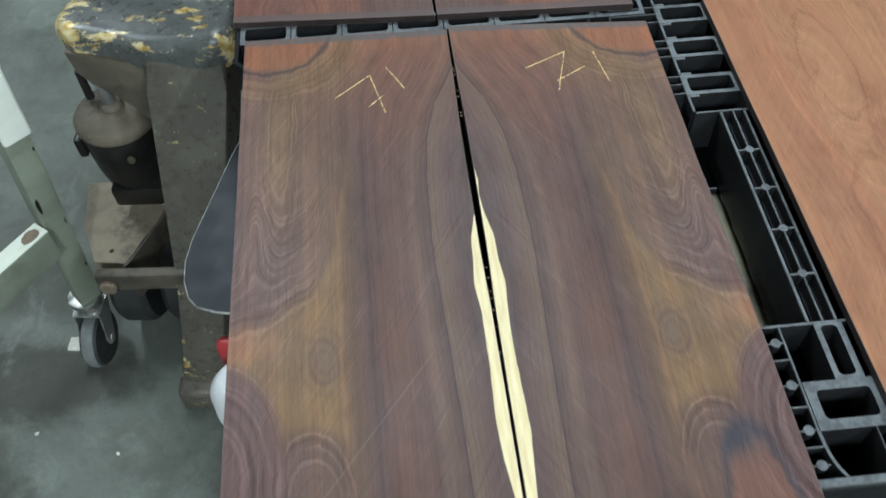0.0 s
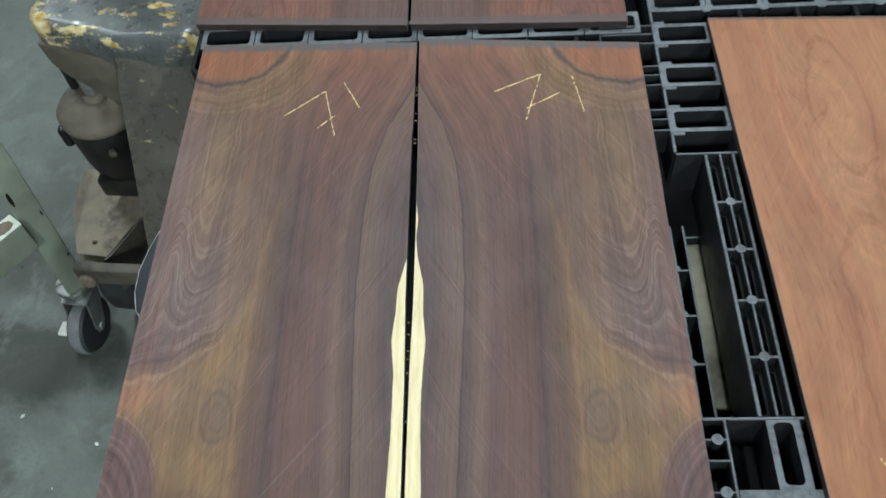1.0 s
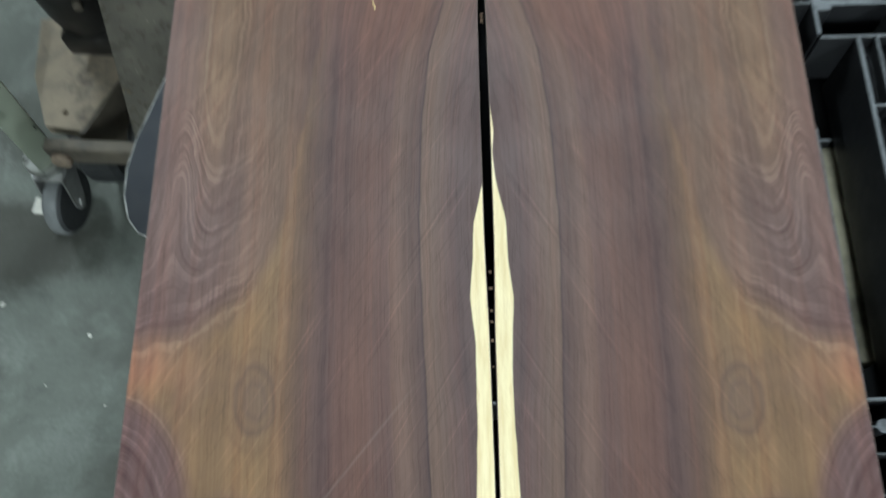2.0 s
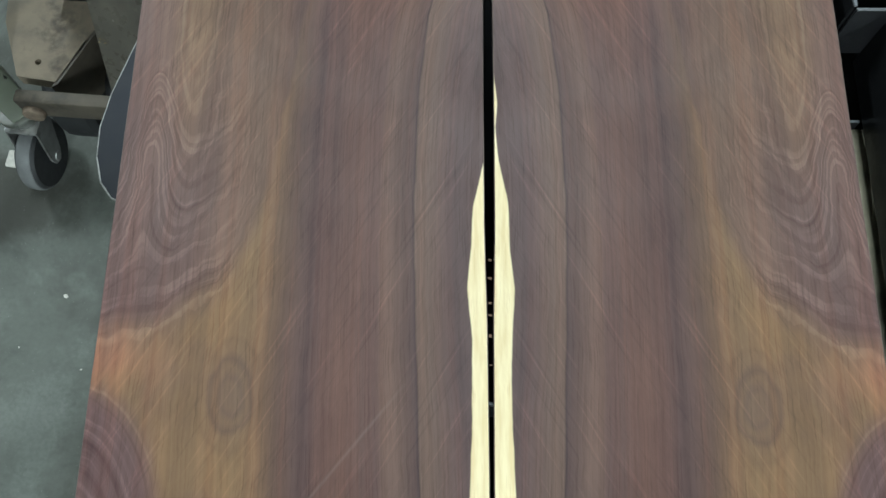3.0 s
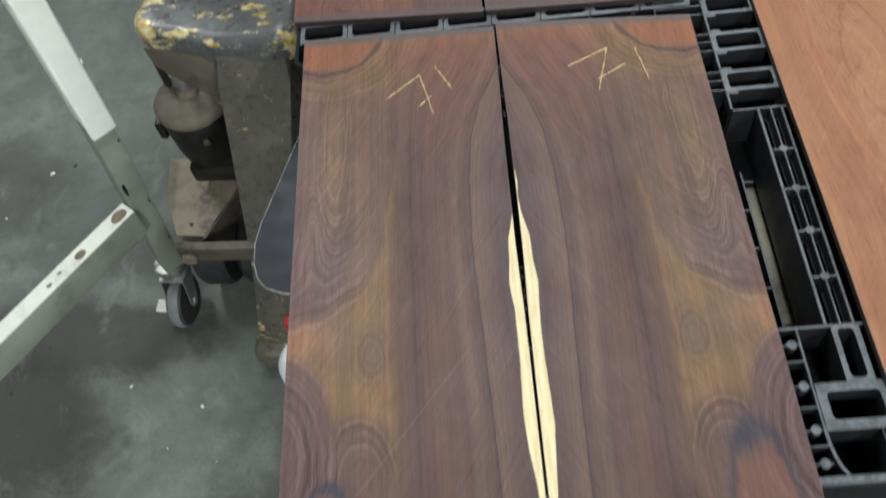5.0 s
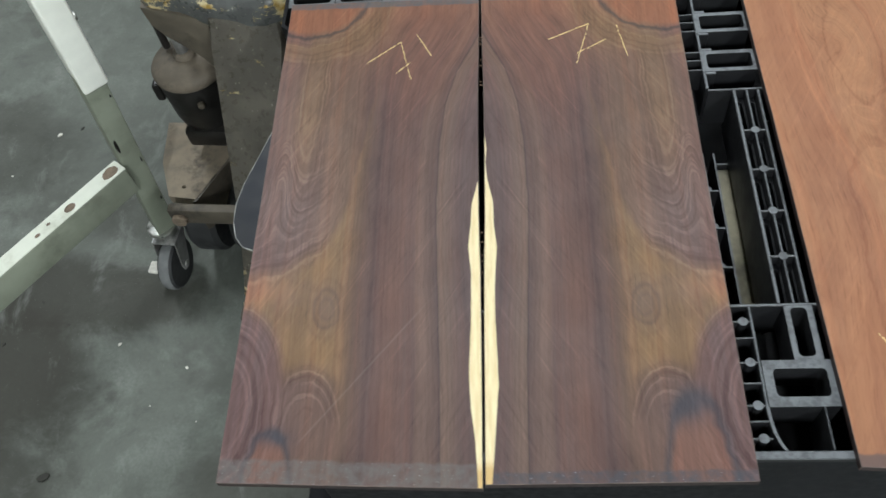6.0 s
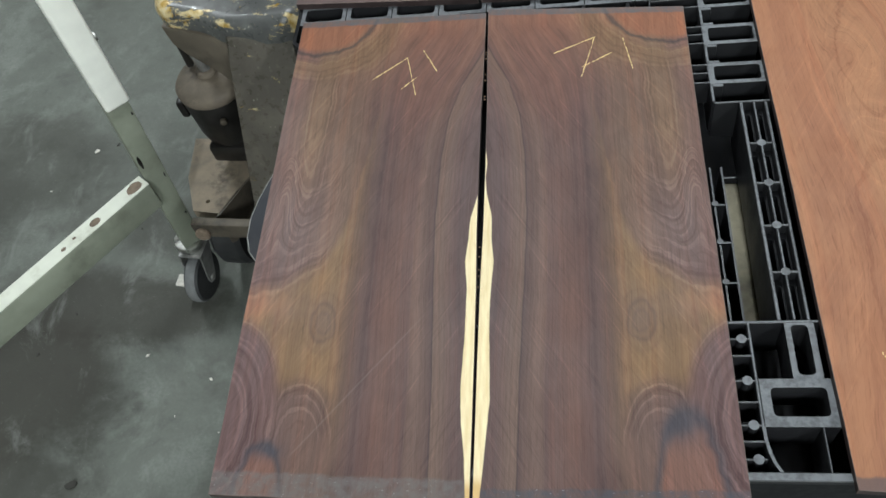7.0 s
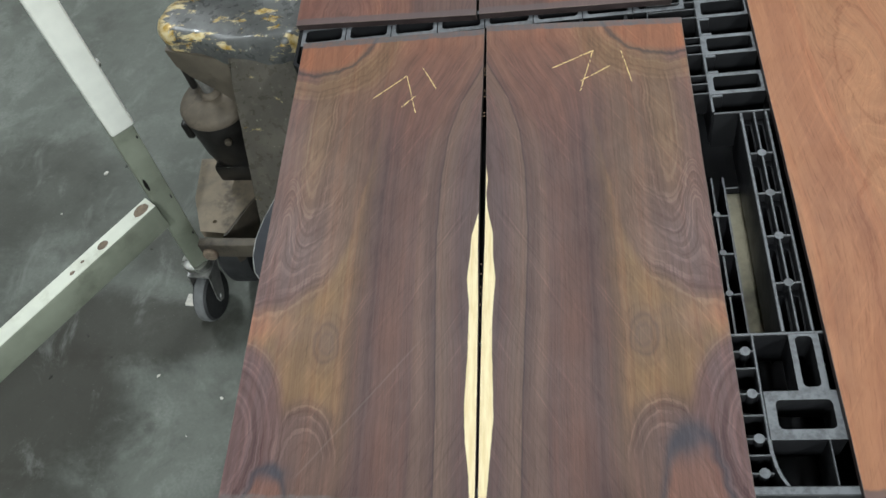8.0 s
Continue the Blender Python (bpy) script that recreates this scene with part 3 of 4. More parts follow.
M_RUBBER = plain("black_rubber", (0.022, 0.023, 0.024), 0.6, 0.0, 0.3, 80, 0.0006)
M_TREAD = plain("scuffed_rubber", (0.14, 0.145, 0.145), 0.65, 0.0, 0.3, 70, 0.0006)
M_ZINC = plain("zinc_plate", (0.55, 0.55, 0.52), 0.33, 1.0, 0.2, 90, 0.0003)
M_NAVY = plain("navy_vinyl", (0.013, 0.0155, 0.022), 0.6, 0.0, 0.3, 30, 0.0008)
M_FRAY = plain("frayed_white_edge", (0.40, 0.40, 0.38), 0.8, 0.0, 0.5, 200, 0.001)
M_REDP = plain("red_plastic", (0.42, 0.035, 0.04), 0.4, 0.0, 0.15, 60, 0.0004)
M_WHITE = plain("white_plastic", (0.74, 0.74, 0.76), 0.45, 0.0, 0.06, 40, 0.0004)
M_CHALK = plain("yellow_chalk", (0.84, 0.63, 0.29), 0.9, 0.0, 0.2, 500, 0.0006)
M_OLDWOOD = plain("old_grey_wood", (0.21, 0.19, 0.135), 0.8, 0.0, 0.7, 40, 0.001, (0.035, 0.031, 0.022))
M_SPECK = plain("pale_chip", (0.62, 0.60, 0.54), 0.8, 0.0, 0.2, 300, 0.0004)
M_LITTER = plain("dark_litter", (0.035, 0.034, 0.028), 0.8, 0.0, 0.3, 300, 0.0004)
M_CRUMB = plain("sawdust", (0.17, 0.11, 0.075), 0.9, 0.0, 0.4, 400, 0.0004)
M_HANDLE = plain("brown_black_steel", (0.040, 0.030, 0.027), 0.5, 0.2, 0.35, 40, 0.0008)
M_TUBE = Nodes("lit_tube")
M_TUBE.put(M_TUBE.bsdf.inputs["Emission Color"], (0.97, 1.0, 0.93))
M_TUBE.bsdf.inputs["Emission Strength"].default_value = 4.0
M_TUBE = M_TUBE.mat

# ---------------------------------------------------------------- the room
def setting(name, box, material, label, category):
    bm = bmesh.new()
    add_box(bm, *box)
    return tagged(part(name, bm, material, None), label, category, "", "structure")


setting("floor", (-4.5, 5.5, -4.0, 5.0, -0.2, 0.0), M_FLOOR, "worn grey-green concrete workshop floor with dark stains and painted shade", "floor")
setting("wall_north", (-4.5, 5.5, 5.0, 5.2, 0.0, 3.2), M_WALL, "plain painted workshop wall", "wall")
setting("wall_south", (-4.5, 5.5, -4.2, -4.0, 0.0, 3.2), M_WALL, "plain painted workshop wall", "wall")
setting("wall_west", (-4.7, -4.5, -4.2, 5.2, 0.0, 3.2), M_WALL, "plain painted workshop wall", "wall")
setting("wall_east", (5.5, 5.7, -4.2, 5.2, 0.0, 3.2), M_WALL, "plain painted workshop wall", "wall")
setting("ceiling", (-4.7, 5.7, -4.2, 5.2, 3.2, 3.35), M_CEIL, "plain pale workshop ceiling", "ceiling")


def ceiling_light(x, y, z):
    th = empty("ceiling_light", pose(x, y, z), "assumed white fluorescent ceiling light, out of view, with a glowing tube", "ceiling light", "workshop ceiling lights")
    bm = bmesh.new()
    add_box(bm, -0.09, 0.09, -0.66, 0.66, 0.06, 0.15, 0.01)
    part("housing", bm, M_WHITE, th)
    bm = bmesh.new()
    add_cyl(bm, 0.018, 0.018, 1.22, pose(0, 0, 0.035, 90, 0, 0), 16)
    part("tube", bm, M_TUBE, th, "lit white tube")
    return th


# fixtures out of view; the two front ones only house the added lamps
for x, y, z, power in LAMPS:
    ceiling_light(x, y, z)

# ---------------------------------------------------------------- the plastic pallets
TOP = 0.5265
PALLET = pose(0.2485, 0.066, 0, 0, 0, 4.2)


def pallet_top():
    th = empty("plastic_pallet", PALLET, "black ribbed plastic pallet with scuffed open grid deck, carrying sawn boards", "pallet")
    t = TOP
    L, R, B = -0.437, 0.763, 1.16

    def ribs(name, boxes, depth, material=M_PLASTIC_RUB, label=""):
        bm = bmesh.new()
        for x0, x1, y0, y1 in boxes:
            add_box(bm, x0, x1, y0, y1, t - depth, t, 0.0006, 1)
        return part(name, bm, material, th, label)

    # outer skirt
    bm = bmesh.new()
    out = [(L + 0.085, 0.0), (R - 0.05, 0.0), (R, 0.05), (R, B - 0.05), (R - 0.05, B), (L + 0.05, B), (L, B - 0.05), (L, 0.50), (L + 0.045, 0.455), (L + 0.045, 0.045)]
    inn = [(L + 0.087, 0.004), (R - 0.052, 0.004), (R - 0.004, 0.052), (R - 0.004, B - 0.052), (R - 0.052, B - 0.004), (L + 0.052, B - 0.004), (L + 0.004, B - 0.052), (L + 0.004, 0.502), (L + 0.049, 0.457), (L + 0.049, 0.047)]
    add_slab(bm, out, t - 0.145, t, [inn])
    part("skirt", bm, M_PLASTIC, th)
    bm = bmesh.new()
    add_box(bm, L + 0.087, R - 0.05, -0.0020, 0.0050, t - 0.006, t + 0.0015, 0.0008, 1)
    part("front_lip", bm, M_PLASTIC_RUB, th, "scuffed grey rim")
    # bottom deck: a dark tray with slots
    bm = bmesh.new()
    add_box(bm, L + 0.095, R - 0.006, 0.006, B - 0.006, t - 0.145, t - 0.135)
    part("bottom_deck", bm, M_PLASTIC, th)

    col = 0.0145
    # long rib, broken by the central opening
    ribs("deck_rib", [(col - 0.0012, col + 0.0012, 0.040, 0.131)], 0.045)
    ribs("deck_rib", [(col - 0.0015, col + 0.0015, 0.376, B - 0.01)], 0.045)
    ribs("deck_rib", [(L + 0.05, R - 0.004, 0.1300, 0.1325)], 0.05)
    ribs("deck_rib", [(col, R - 0.004, 0.3730, 0.3752)], 0.05)
    # curved rib at the corner cell
    bm = bmesh.new()
    pts = [(0.0145, 0.041), (0.0150, 0.030), (0.0165, 0.020), (0.0190, 0.012), (0.0240, 0.003)]
    add_slab(bm, [(x - 0.0012, y) for x, y in pts] + [(x + 0.0014, y) for x, y in reversed(pts)], t - 0.045, t)
    part("deck_rib", bm, M_PLASTIC_RUB, th)
    ribs("deck_rib", [(0.0572, 0.0588, 0.004, 0.041)], 0.045)
    # column of small cells with round bosses
    for y in (0.101, 0.061, 0.029, 0.116, 0.079, 0.042, 0.015):
        ribs("cell_rib", [(-0.030, col, y - 0.0008, y + 0.0008)], 0.04)
    for y in (0.116, 0.079, 0.042, 0.015):
        bm = bmesh.new()
        add_cyl(bm, 0.0043, 0.0040, 0.03, pose(0.0075, y, t - 0.0148), 16)
        part("boss", bm, M_PLASTIC_RUB, th)
    ribs("cell_rib", [(-0.0315, -0.030, 0.004, 0.131)], 0.04)

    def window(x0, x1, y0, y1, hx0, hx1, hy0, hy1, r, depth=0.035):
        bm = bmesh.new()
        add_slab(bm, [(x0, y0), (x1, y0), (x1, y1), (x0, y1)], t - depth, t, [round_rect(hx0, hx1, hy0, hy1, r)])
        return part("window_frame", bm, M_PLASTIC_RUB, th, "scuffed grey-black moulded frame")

    window(0.016, 0.071, 0.0405, 0.0805, 0.0235, 0.0655, 0.0490, 0.0730, 0.004)
    window(0.0425, 0.0655, 0.0805, 0.1300, 0.0470, 0.0605, 0.0835, 0.1280, 0.004)
    # rows of slotted frames, the period of the grid is 55 mm
    for j in range(13):
        y = 0.399 + 0.0555 * j
        if 0.55 < y + 0.01 < 0.60 or y > B - 0.06:
            continue
        window(col + 0.001, 0.0675, y, y + 0.0285, col + 0.0045, 0.0635, y + 0.0045, y + 0.024, 0.003)
        ribs("frame_stub", [(col - 0.001, 0.026, y - 0.0035, y)], 0.03)
        ribs("frame_stub", [(col - 0.001, 0.026, y + 0.0285, y + 0.0325)], 0.03)
        for d in (0.003, 0.016, 0.0275):
            ribs("cell_rib", [(-0.036, col, y + d - 0.0008, y + d + 0.0008)], 0.03)
    ribs("cell_rib", [(-0.0375, -0.036, 0.376, B - 0.01)], 0.035)
    # cross beam with long slots, to both sides
    for i in range(12):
        x = col + 0.055 * i
        if x + 0.055 > R:
            break
        window(x + 0.0005, x + 0.0545, 0.5565, 0.5885, x + 0.0055, x + 0.050, 0.5620, 0.5825, 0.003)
        bm = bmesh.new()
        add_slab(bm, ngon(x + 0.0545, 0.587, 0.006), t - 0.03, t + 0.0006)
        add_slab(bm, ngon(x + 0.0545, 0.558, 0.005), t - 0.03, t + 0.0006)
        part("boss", bm, M_PLASTIC_RUB, th)
    for i in range(8):
        x = L + 0.004 + 0.0545 * i
        if x > -0.04:
            break
        window(x + 0.0005, x + 0.0540, 0.5280, 0.5580, x + 0.0055, x + 0.0495, 0.5335, 0.5530, 0.004)
    # slotted bar beside the deep opening
    x0, x1, x2 = 0.0395, 0.0515, 0.0625
    for x, w in ((x0, 0.0016), (x1, 0.0011), (x2, 0.0014)):
        ribs("slotted_bar_rib", [(x - w, x + w, 0.1325, 0.373)], 0.06)
    for y in (0.321, 0.274, 0.227, 0.179):
        ribs("slotted_bar_rib", [(x0, x2, y - 0.0010, y + 0.0010)], 0.05)
        bm = bmesh.new()
        add_cyl(bm, 0.0044, 0.0040, 0.04, pose(x1, y, t - 0.0198), 16)
        part("boss", bm, M_PLASTIC_RUB, th)
    for y0, y1 in ((0.1325, 0.179), (0.179, 0.227), (0.227, 0.274), (0.274, 0.321), (0.321, 0.373)):
        for a, b in ((x0, x1), (x1, x2)):
            bm = bmesh.new()
            add_slab(bm, [(a + 0.001, y0 + 0.001), (b - 0.001, y0 + 0.001), (b - 0.001, y1 - 0.001), (a + 0.001, y1 - 0.001)], t - 0.05, t - 0.012, [round_rect(a + 0.0032, b - 0.0030, y0 + 0.006, y1 - 0.007, 0.002)])
            part("slot_liner", bm, M_PLASTIC, th)
    # lower ribs inside the deep opening
    for x in (0.0105, 0.0215):
        bm = bmesh.new()
        add_box(bm, x - 0.0009, x + 0.0009, 0.133, 0.330, t - 0.11, t - 0.046)
        part("inner_rib", bm, M_PLASTIC_RUB, th)
    for y in (0.197, 0.241, 0.285):
        bm = bmesh.new()
        add_box(bm, -0.03, 0.0215, y - 0.0009, y + 0.0009, t - 0.11, t - 0.048)
        part("inner_rib", bm, M_PLASTIC_RUB, th)
        bm = bmesh.new()
        add_cyl(bm, 0.0035, 0.0032, 0.04, pose(0.0105, y, t - 0.065), 12)
        part("boss", bm, M_PLASTIC_RUB, th)
    bm = bmesh.new()
    add_box(bm, 0.0215, 0.0390, 0.3290, 0.3310, t - 0.11, t - 0.064)
    part("inner_rib", bm, M_PLASTIC_RUB, th)
    # coarse grid under the boards
    for i in range(9):
        x = L + 0.092 + 0.0475 * i
        if x > -0.05:
            break
        ribs("under_rib", [(x - 0.002, x + 0.002, 0.004, 0.527)], 0.05, M_PLASTIC)
    for i in range(12):
        x = 0.1 + 0.055 * i
        ribs("under_rib", [(x - 0.002, x + 0.002, 0.004, 0.556), (x - 0.002, x + 0.002, 0.589, B - 0.004)], 0.05, M_PLASTIC)
    for i in range(9):
        y = 0.62 + 0.06 * i
        ribs("under_rib", [(L + 0.004, -0.0375, y - 0.002, y + 0.002)], 0.05, M_PLASTIC)
    for i in range(4):
        y = 0.06 + 0.07 * i
        ribs("under_rib", [(0.075, R - 0.004, y - 0.002, y + 0.002)], 0.05, M_PLASTIC)
    return th


pallet_top()

# an old strip of wood caught inside the pallet
bm = bmesh.new()
add_box(bm, 0.0240, 0.0445, 0.168, 0.328, TOP - 0.134, TOP - 0.070, 0.002)
strip = tagged(part("wood_strip", bm, M_OLDWOOD, None), "weathered grey wooden strip lying inside the pallet", "wood strip")
strip.matrix_world = PALLET


def lower_pallet(z0, z1):
    th = empty("plastic_pallet", PALLET @ pose(0, 0, z0), "black plastic pallet stacked under the top one", "pallet")
    L, R, B, h = -0.385, 0.763, 1.16, z1 - z0
    bm = bmesh.new()
    add_box(bm, L, R, 0, B, h - 0.03, h, 0.004)
    part("deck", bm, M_PLASTIC, th)
    for x in (L, L + 0.53, R - 0.14):
        for y in (0.0, 0.5, B - 0.14):
            bm = bmesh.new()
            add_box(bm, x, x + 0.14, y, y + 0.14, 0.022, h - 0.03, 0.006)
            part("foot_block", bm, M_PLASTIC, th)
    for y in (0.0, 0.5, B - 0.14):
        bm = bmesh.new()
        add_box(bm, L, R, y, y + 0.14, 0.0, 0.022, 0.003)
        part("runner", bm, M_PLASTIC, th)
    return th


lower_pallet(0.229, TOP - 0.145)
lower_pallet(0.084, 0.229)

# ---------------------------------------------------------------- the boards
BOARD_Z, THICK = 0.535, 0.0080


def board(name, near_in, near_out, far_out, far_in, material, label, gap=None, thick=THICK, z=BOARD_Z):
    """A sawn board; the inner edge lies along the seam. u of its map runs from the seam, v from the near end, in metres."""
    ni, no, fo, fi = (Vector(p) for p in (near_in, near_out, far_out, far_in))
    nu, nv = 12, 60
    width, length = (no - ni).length, (fi - ni).length
    bm = bmesh.new()
    uvl = bm.loops.layers.uv.new("map")
    rows, at = [], {}
    for j in range(nv + 1):
        v = j / nv
        inner, outer = ni.lerp(fi, v), no.lerp(fo, v)
        away = (outer - inner).normalized()
        inner = inner + away * (gap(v) if gap else 0.0)
        outer = outer + away * 0.0006 * noise.noise((v * 9, nu, length * 7))
        row = []
        for i in range(nu + 1):
            p = inner.lerp(outer, i / nu)
            w = bm.verts.new((p.x, p.y, z))
            at[w] = (i / nu * width, v * 0.545)
            row.append(w)
        rows.append(row)
    top = [bm.faces.new((rows[j][i], rows[j][i + 1], rows[j + 1][i + 1], rows[j + 1][i])) for j in range(nv) for i in range(nu)]
    rim = [e for e in bm.edges if e.is_boundary]
    r = bmesh.ops.extrude_edge_only(bm, edges=rim)
    low = [g for g in r["geom"] if isinstance(g, bmesh.types.BMVert)]
    for w in low:
        src = next(e.other_vert(w) for e in w.link_edges if e.other_vert(w) in at)
        at[w] = at[src]
        w.co.z = z - thick
    bmesh.ops.holes_fill(bm, edges=[e for e in bm.edges if e.is_boundary], sides=0)
    for f in bm.faces:
        for lp in f.loops:
            lp[uvl].uv = at.get(lp.vert, (0.1, 0.1))
    for f in bm.faces:
        f.material_index = 0 if all(v.co.z > z - 1e-6 for v in f.verts) else 1
    ob = part(name, bm, material, None)
    ob.data.materials.append(M_EDGE)
    ob.data.materials.append(M_ARRIS)
    c = (ni + no + fo + fi) / 4
    ob.data.transform(Matrix.Translation((-c.x, -c.y, -(z - thick))))
    ob.location = (c.x, c.y, z - thick)
    mod = ob.modifiers.new("edge", "BEVEL")
    mod.width, mod.segments, mod.limit_method, mod.angle_limit = 0.0005, 2, "ANGLE", radians(50)
    mod.material = 2
    return tagged(ob, label, "board", "sawn boards on the pallet")


def seam_gap(v):
    """Half of the open joint between the two book-matched boards, along their length."""
    stops = [(0.0, 0.0), (0.22, 0.0002), (0.36, 0.0007), (0.46, 0.0019), (0.62, 0.0022), (0.76, 0.0020), (0.83, 0.0012), (1.0, 0.0004)]
    for (v0, g0), (v1, g1) in zip(stops, stops[1:]):
        if v <= v1:
            return g0 + (g1 - g0) * (v - v0) / (v1 - v0)
    return stops[-1][1]


board("wood_board", (0.0425, 0.0250), (-0.168, 0.0145), (-0.2138, 0.557), (-0.0020, 0.5665), M_LEFT,
      "dark brown book-matched rosewood board with pale sapwood and yellow chalk marks", seam_gap)
board("wood_board", (0.0440, 0.0280), (0.247, 0.0450), (0.208, 0.5700), (-0.0012, 0.5715), M_RIGHT,
      "dark brown book-matched rosewood board, mirror of its neighbour, chalk marked", seam_gap)
board("wood_board", (-0.0145, 0.5905), (-0.230, 0.5880), (-0.2790, 1.1300), (-0.0620, 1.1330), M_RED,
      "reddish brown sawn board with three yellow chalk strokes")
board("wood_board", (-0.0115, 0.5915), (0.199, 0.5990), (0.1540, 1.1400), (-0.0590, 1.1340), M_RED,
      "reddish brown sawn board with three yellow chalk strokes")
board("wood_board", (0.5220, 0.0660), (0.320, 0.0610), (0.274, 0.6050), (0.4770, 0.6110), M_ORANGE,
      "light orange-brown sawn board with a pale seam edge")
board("wood_board", (0.5250, 0.0665), (0.728, 0.0720), (0.684, 0.6170), (0.4805, 0.6115), M_ORANGE,
      "light orange-brown sawn board, pair of its neighbour")
board("wood_board", (0.4510, 0.6630), (0.241, 0.6610), (0.1980, 1.1990), (0.4080, 1.2050), M_GREY,
      "greyish brown sawn board with a yellow chalk scribble")
board("wood_board", (0.4560, 0.6650), (0.668, 0.6720), (0.6240, 1.2120), (0.4130, 1.2060), M_GREY,
      "greyish brown sawn board with a yellow chalk scribble")


def chalk(label, strokes, width=0.0013):
    """Strokes of yellow chalk lying on a board, as thin crumbly ribbons."""
    bm = bmesh.new()
    for a, b in strokes:
        a, b = Vector(a), Vector(b)
        n = max(3, int((b - a).length / 0.0011))
        side = Vector((-(b - a).y, (b - a).x)).normalized()
        for i in range(n):
            if noise.noise((a.x * 90 + i * 0.43, a.y * 70, 3)) < -0.20:
                continue
            p, q = a.lerp(b, i / n), a.lerp(b, (i + 0.92) / n)
            w = width * (0.55 + 0.5 * noise.noise((i * 0.7, a.x * 40, b.y * 40)))
            j = side * 0.0009 * noise.noise((i * 1.3, b.x * 50, 0))
            r = bmesh.ops.create_cube(bm, size=1)
            for v in r["verts"]:
                s = (p if v.co.x < 0 else q) + side * v.co.y * w + j
                v.co = Vector((s.x, s.y, BOARD_Z + 0.0001 + (v.co.z + 0.5) * 0.0004))
    ob = part("chalk_mark", bm, M_CHALK, None)
    return tagged(ob, label, "chalk mark", "yellow chalk marks")


chalk("yellow chalk digits 7 and 1 on the dark board", [((-0.114, 0.466), (-0.081, 0.498)), ((-0.081, 0.498), (-0.064, 0.444)), ((-0.082, 0.451), (-0.067, 0.468)), ((-0.065, 0.509), (-0.046, 0.478))])
chalk("yellow chalk digits 2 and 1 on the dark board", [((0.075, 0.501), (0.117, 0.525)), ((0.117, 0.525), (0.106, 0.468)), ((0.106, 0.482), (0.135, 0.502)), ((0.146, 0.523), (0.157, 0.479))])
chalk("three short yellow chalk strokes on the far board", [((-0.118, 0.676), (-0.097, 0.637)), ((-0.096, 0.682), (-0.083, 0.641)), ((-0.074, 0.686), (-0.070, 0.643))], 0.003)
chalk("three short yellow chalk strokes on the far board", [((0.061, 0.678), (0.077, 0.636)), ((0.083, 0.682), (0.096, 0.647)), ((0.100, 0.694), (0.113, 0.650))], 0.003)


def ring(cx, cy, rx, ry, n=12):
    p = [(cx + rx * math.cos(2 * math.pi * i / n), cy + ry * math.sin(2 * math.pi * i / n)) for i in range(n + 1)]
    return list(zip(p, p[1:]))


chalk("yellow chalk loops scribbled on the grey-brown board", ring(0.345, 0.724, 0.014, 0.011) + ring(0.372, 0.728, 0.010, 0.009) + [((0.380, 0.733), (0.405, 0.722)), ((0.384, 0.720), (0.408, 0.733))], 0.002)
chalk("yellow chalk loops scribbled on the grey-brown board", ring(0.492, 0.735, 0.012, 0.010) + [((0.505, 0.73), (0.53, 0.742))], 0.002)

chalk("short pale chalk tick on the orange-brown board", [((0.350, 0.172), (0.358, 0.160)), ((0.358, 0.160), (0.372, 0.142))], 0.0022)


def joint_dust():
    """Crumbs of sawdust and wax bridging the open joint between the two boards."""
    rng = random.Random(5)
    bm = bmesh.new()
    spots = [(0.80, 0.04, 4), (0.88, 0.03, 3), (0.34, 0.05, 5), (0.42, 0.02, 2)]
    for at, spread, n in spots:
        for _ in range(n):
            f = at + rng.uniform(-spread, spread)
            c = Vector((0.0432, 0.0265)).lerp(Vector((-0.0016, 0.569)), f)
            size = rng.uniform(0.0005, 0.0011)
            r = bmesh.ops.create_icosphere(bm, subdivisions=1, radius=size)
            for w in r["verts"]:
                w.co = Vector((c.x + w.co.x * 1.5 + rng.uniform(-0.0002, 0.0002), c.y + w.co.y + rng.uniform(-0.0002, 0.0002), BOARD_Z - 0.0020 + w.co.z * 0.8))
    return tagged(part("sawdust_crumbs", bm, M_CRUMB, None), "pale brown sawdust crumbs caught in the joint between boards", "sawdust", "", "stuff")


joint_dust()

# ---------------------------------------------------------------- the pallet jack
jack = empty("pallet_jack", pose(-0.36, 0.6, 0), "old hand pallet jack, dark paint worn to yellow, beside pallet", "pallet jack")
J = pose(0.36, -0.6, 0)


def jack_part(name, bm, material, label="", angle=35):
    bm.transform(J)
    return smooth(part(name, bm, material, jack, label), angle)


def roughen(bm, amount, size):
    for v in bm.verts:
        v.co += v.normal * amount * noise.noise(v.co * size)


bm = bmesh.new()
cap = [(-0.462, 0.655), (-0.440, 0.628), (-0.385, 0.622), (-0.352, 0.606), (-0.262, 0.606), (-0.244, 0.622), (-0.246, 0.700), (-0.270, 0.716), (-0.370, 0.712), (-0.445, 0.700)]
add_slab(bm, cap, 0.446, 0.497)
bmesh.ops.bevel(bm, geom=[e for e in bm.edges if len(e.link_faces) == 2 and e.calc_face_angle(0) > 0.3], offset=0.017, segments=4, affect="EDGES", profile=0.6)
bmesh.ops.triangulate(bm, faces=bm.faces)
bmesh.ops.subdivide_edges(bm, edges=[e for e in bm.edges if e.calc_length() > 0.02], cuts=2, use_grid_fill=True)
bm.normal_update()
roughen(bm, 0.0045, 24)
roughen(bm, 0.0016, 70)
jack_part("cap", bm, M_JACK, "rounded cast cap with dark paint chipped to yellow", 60)


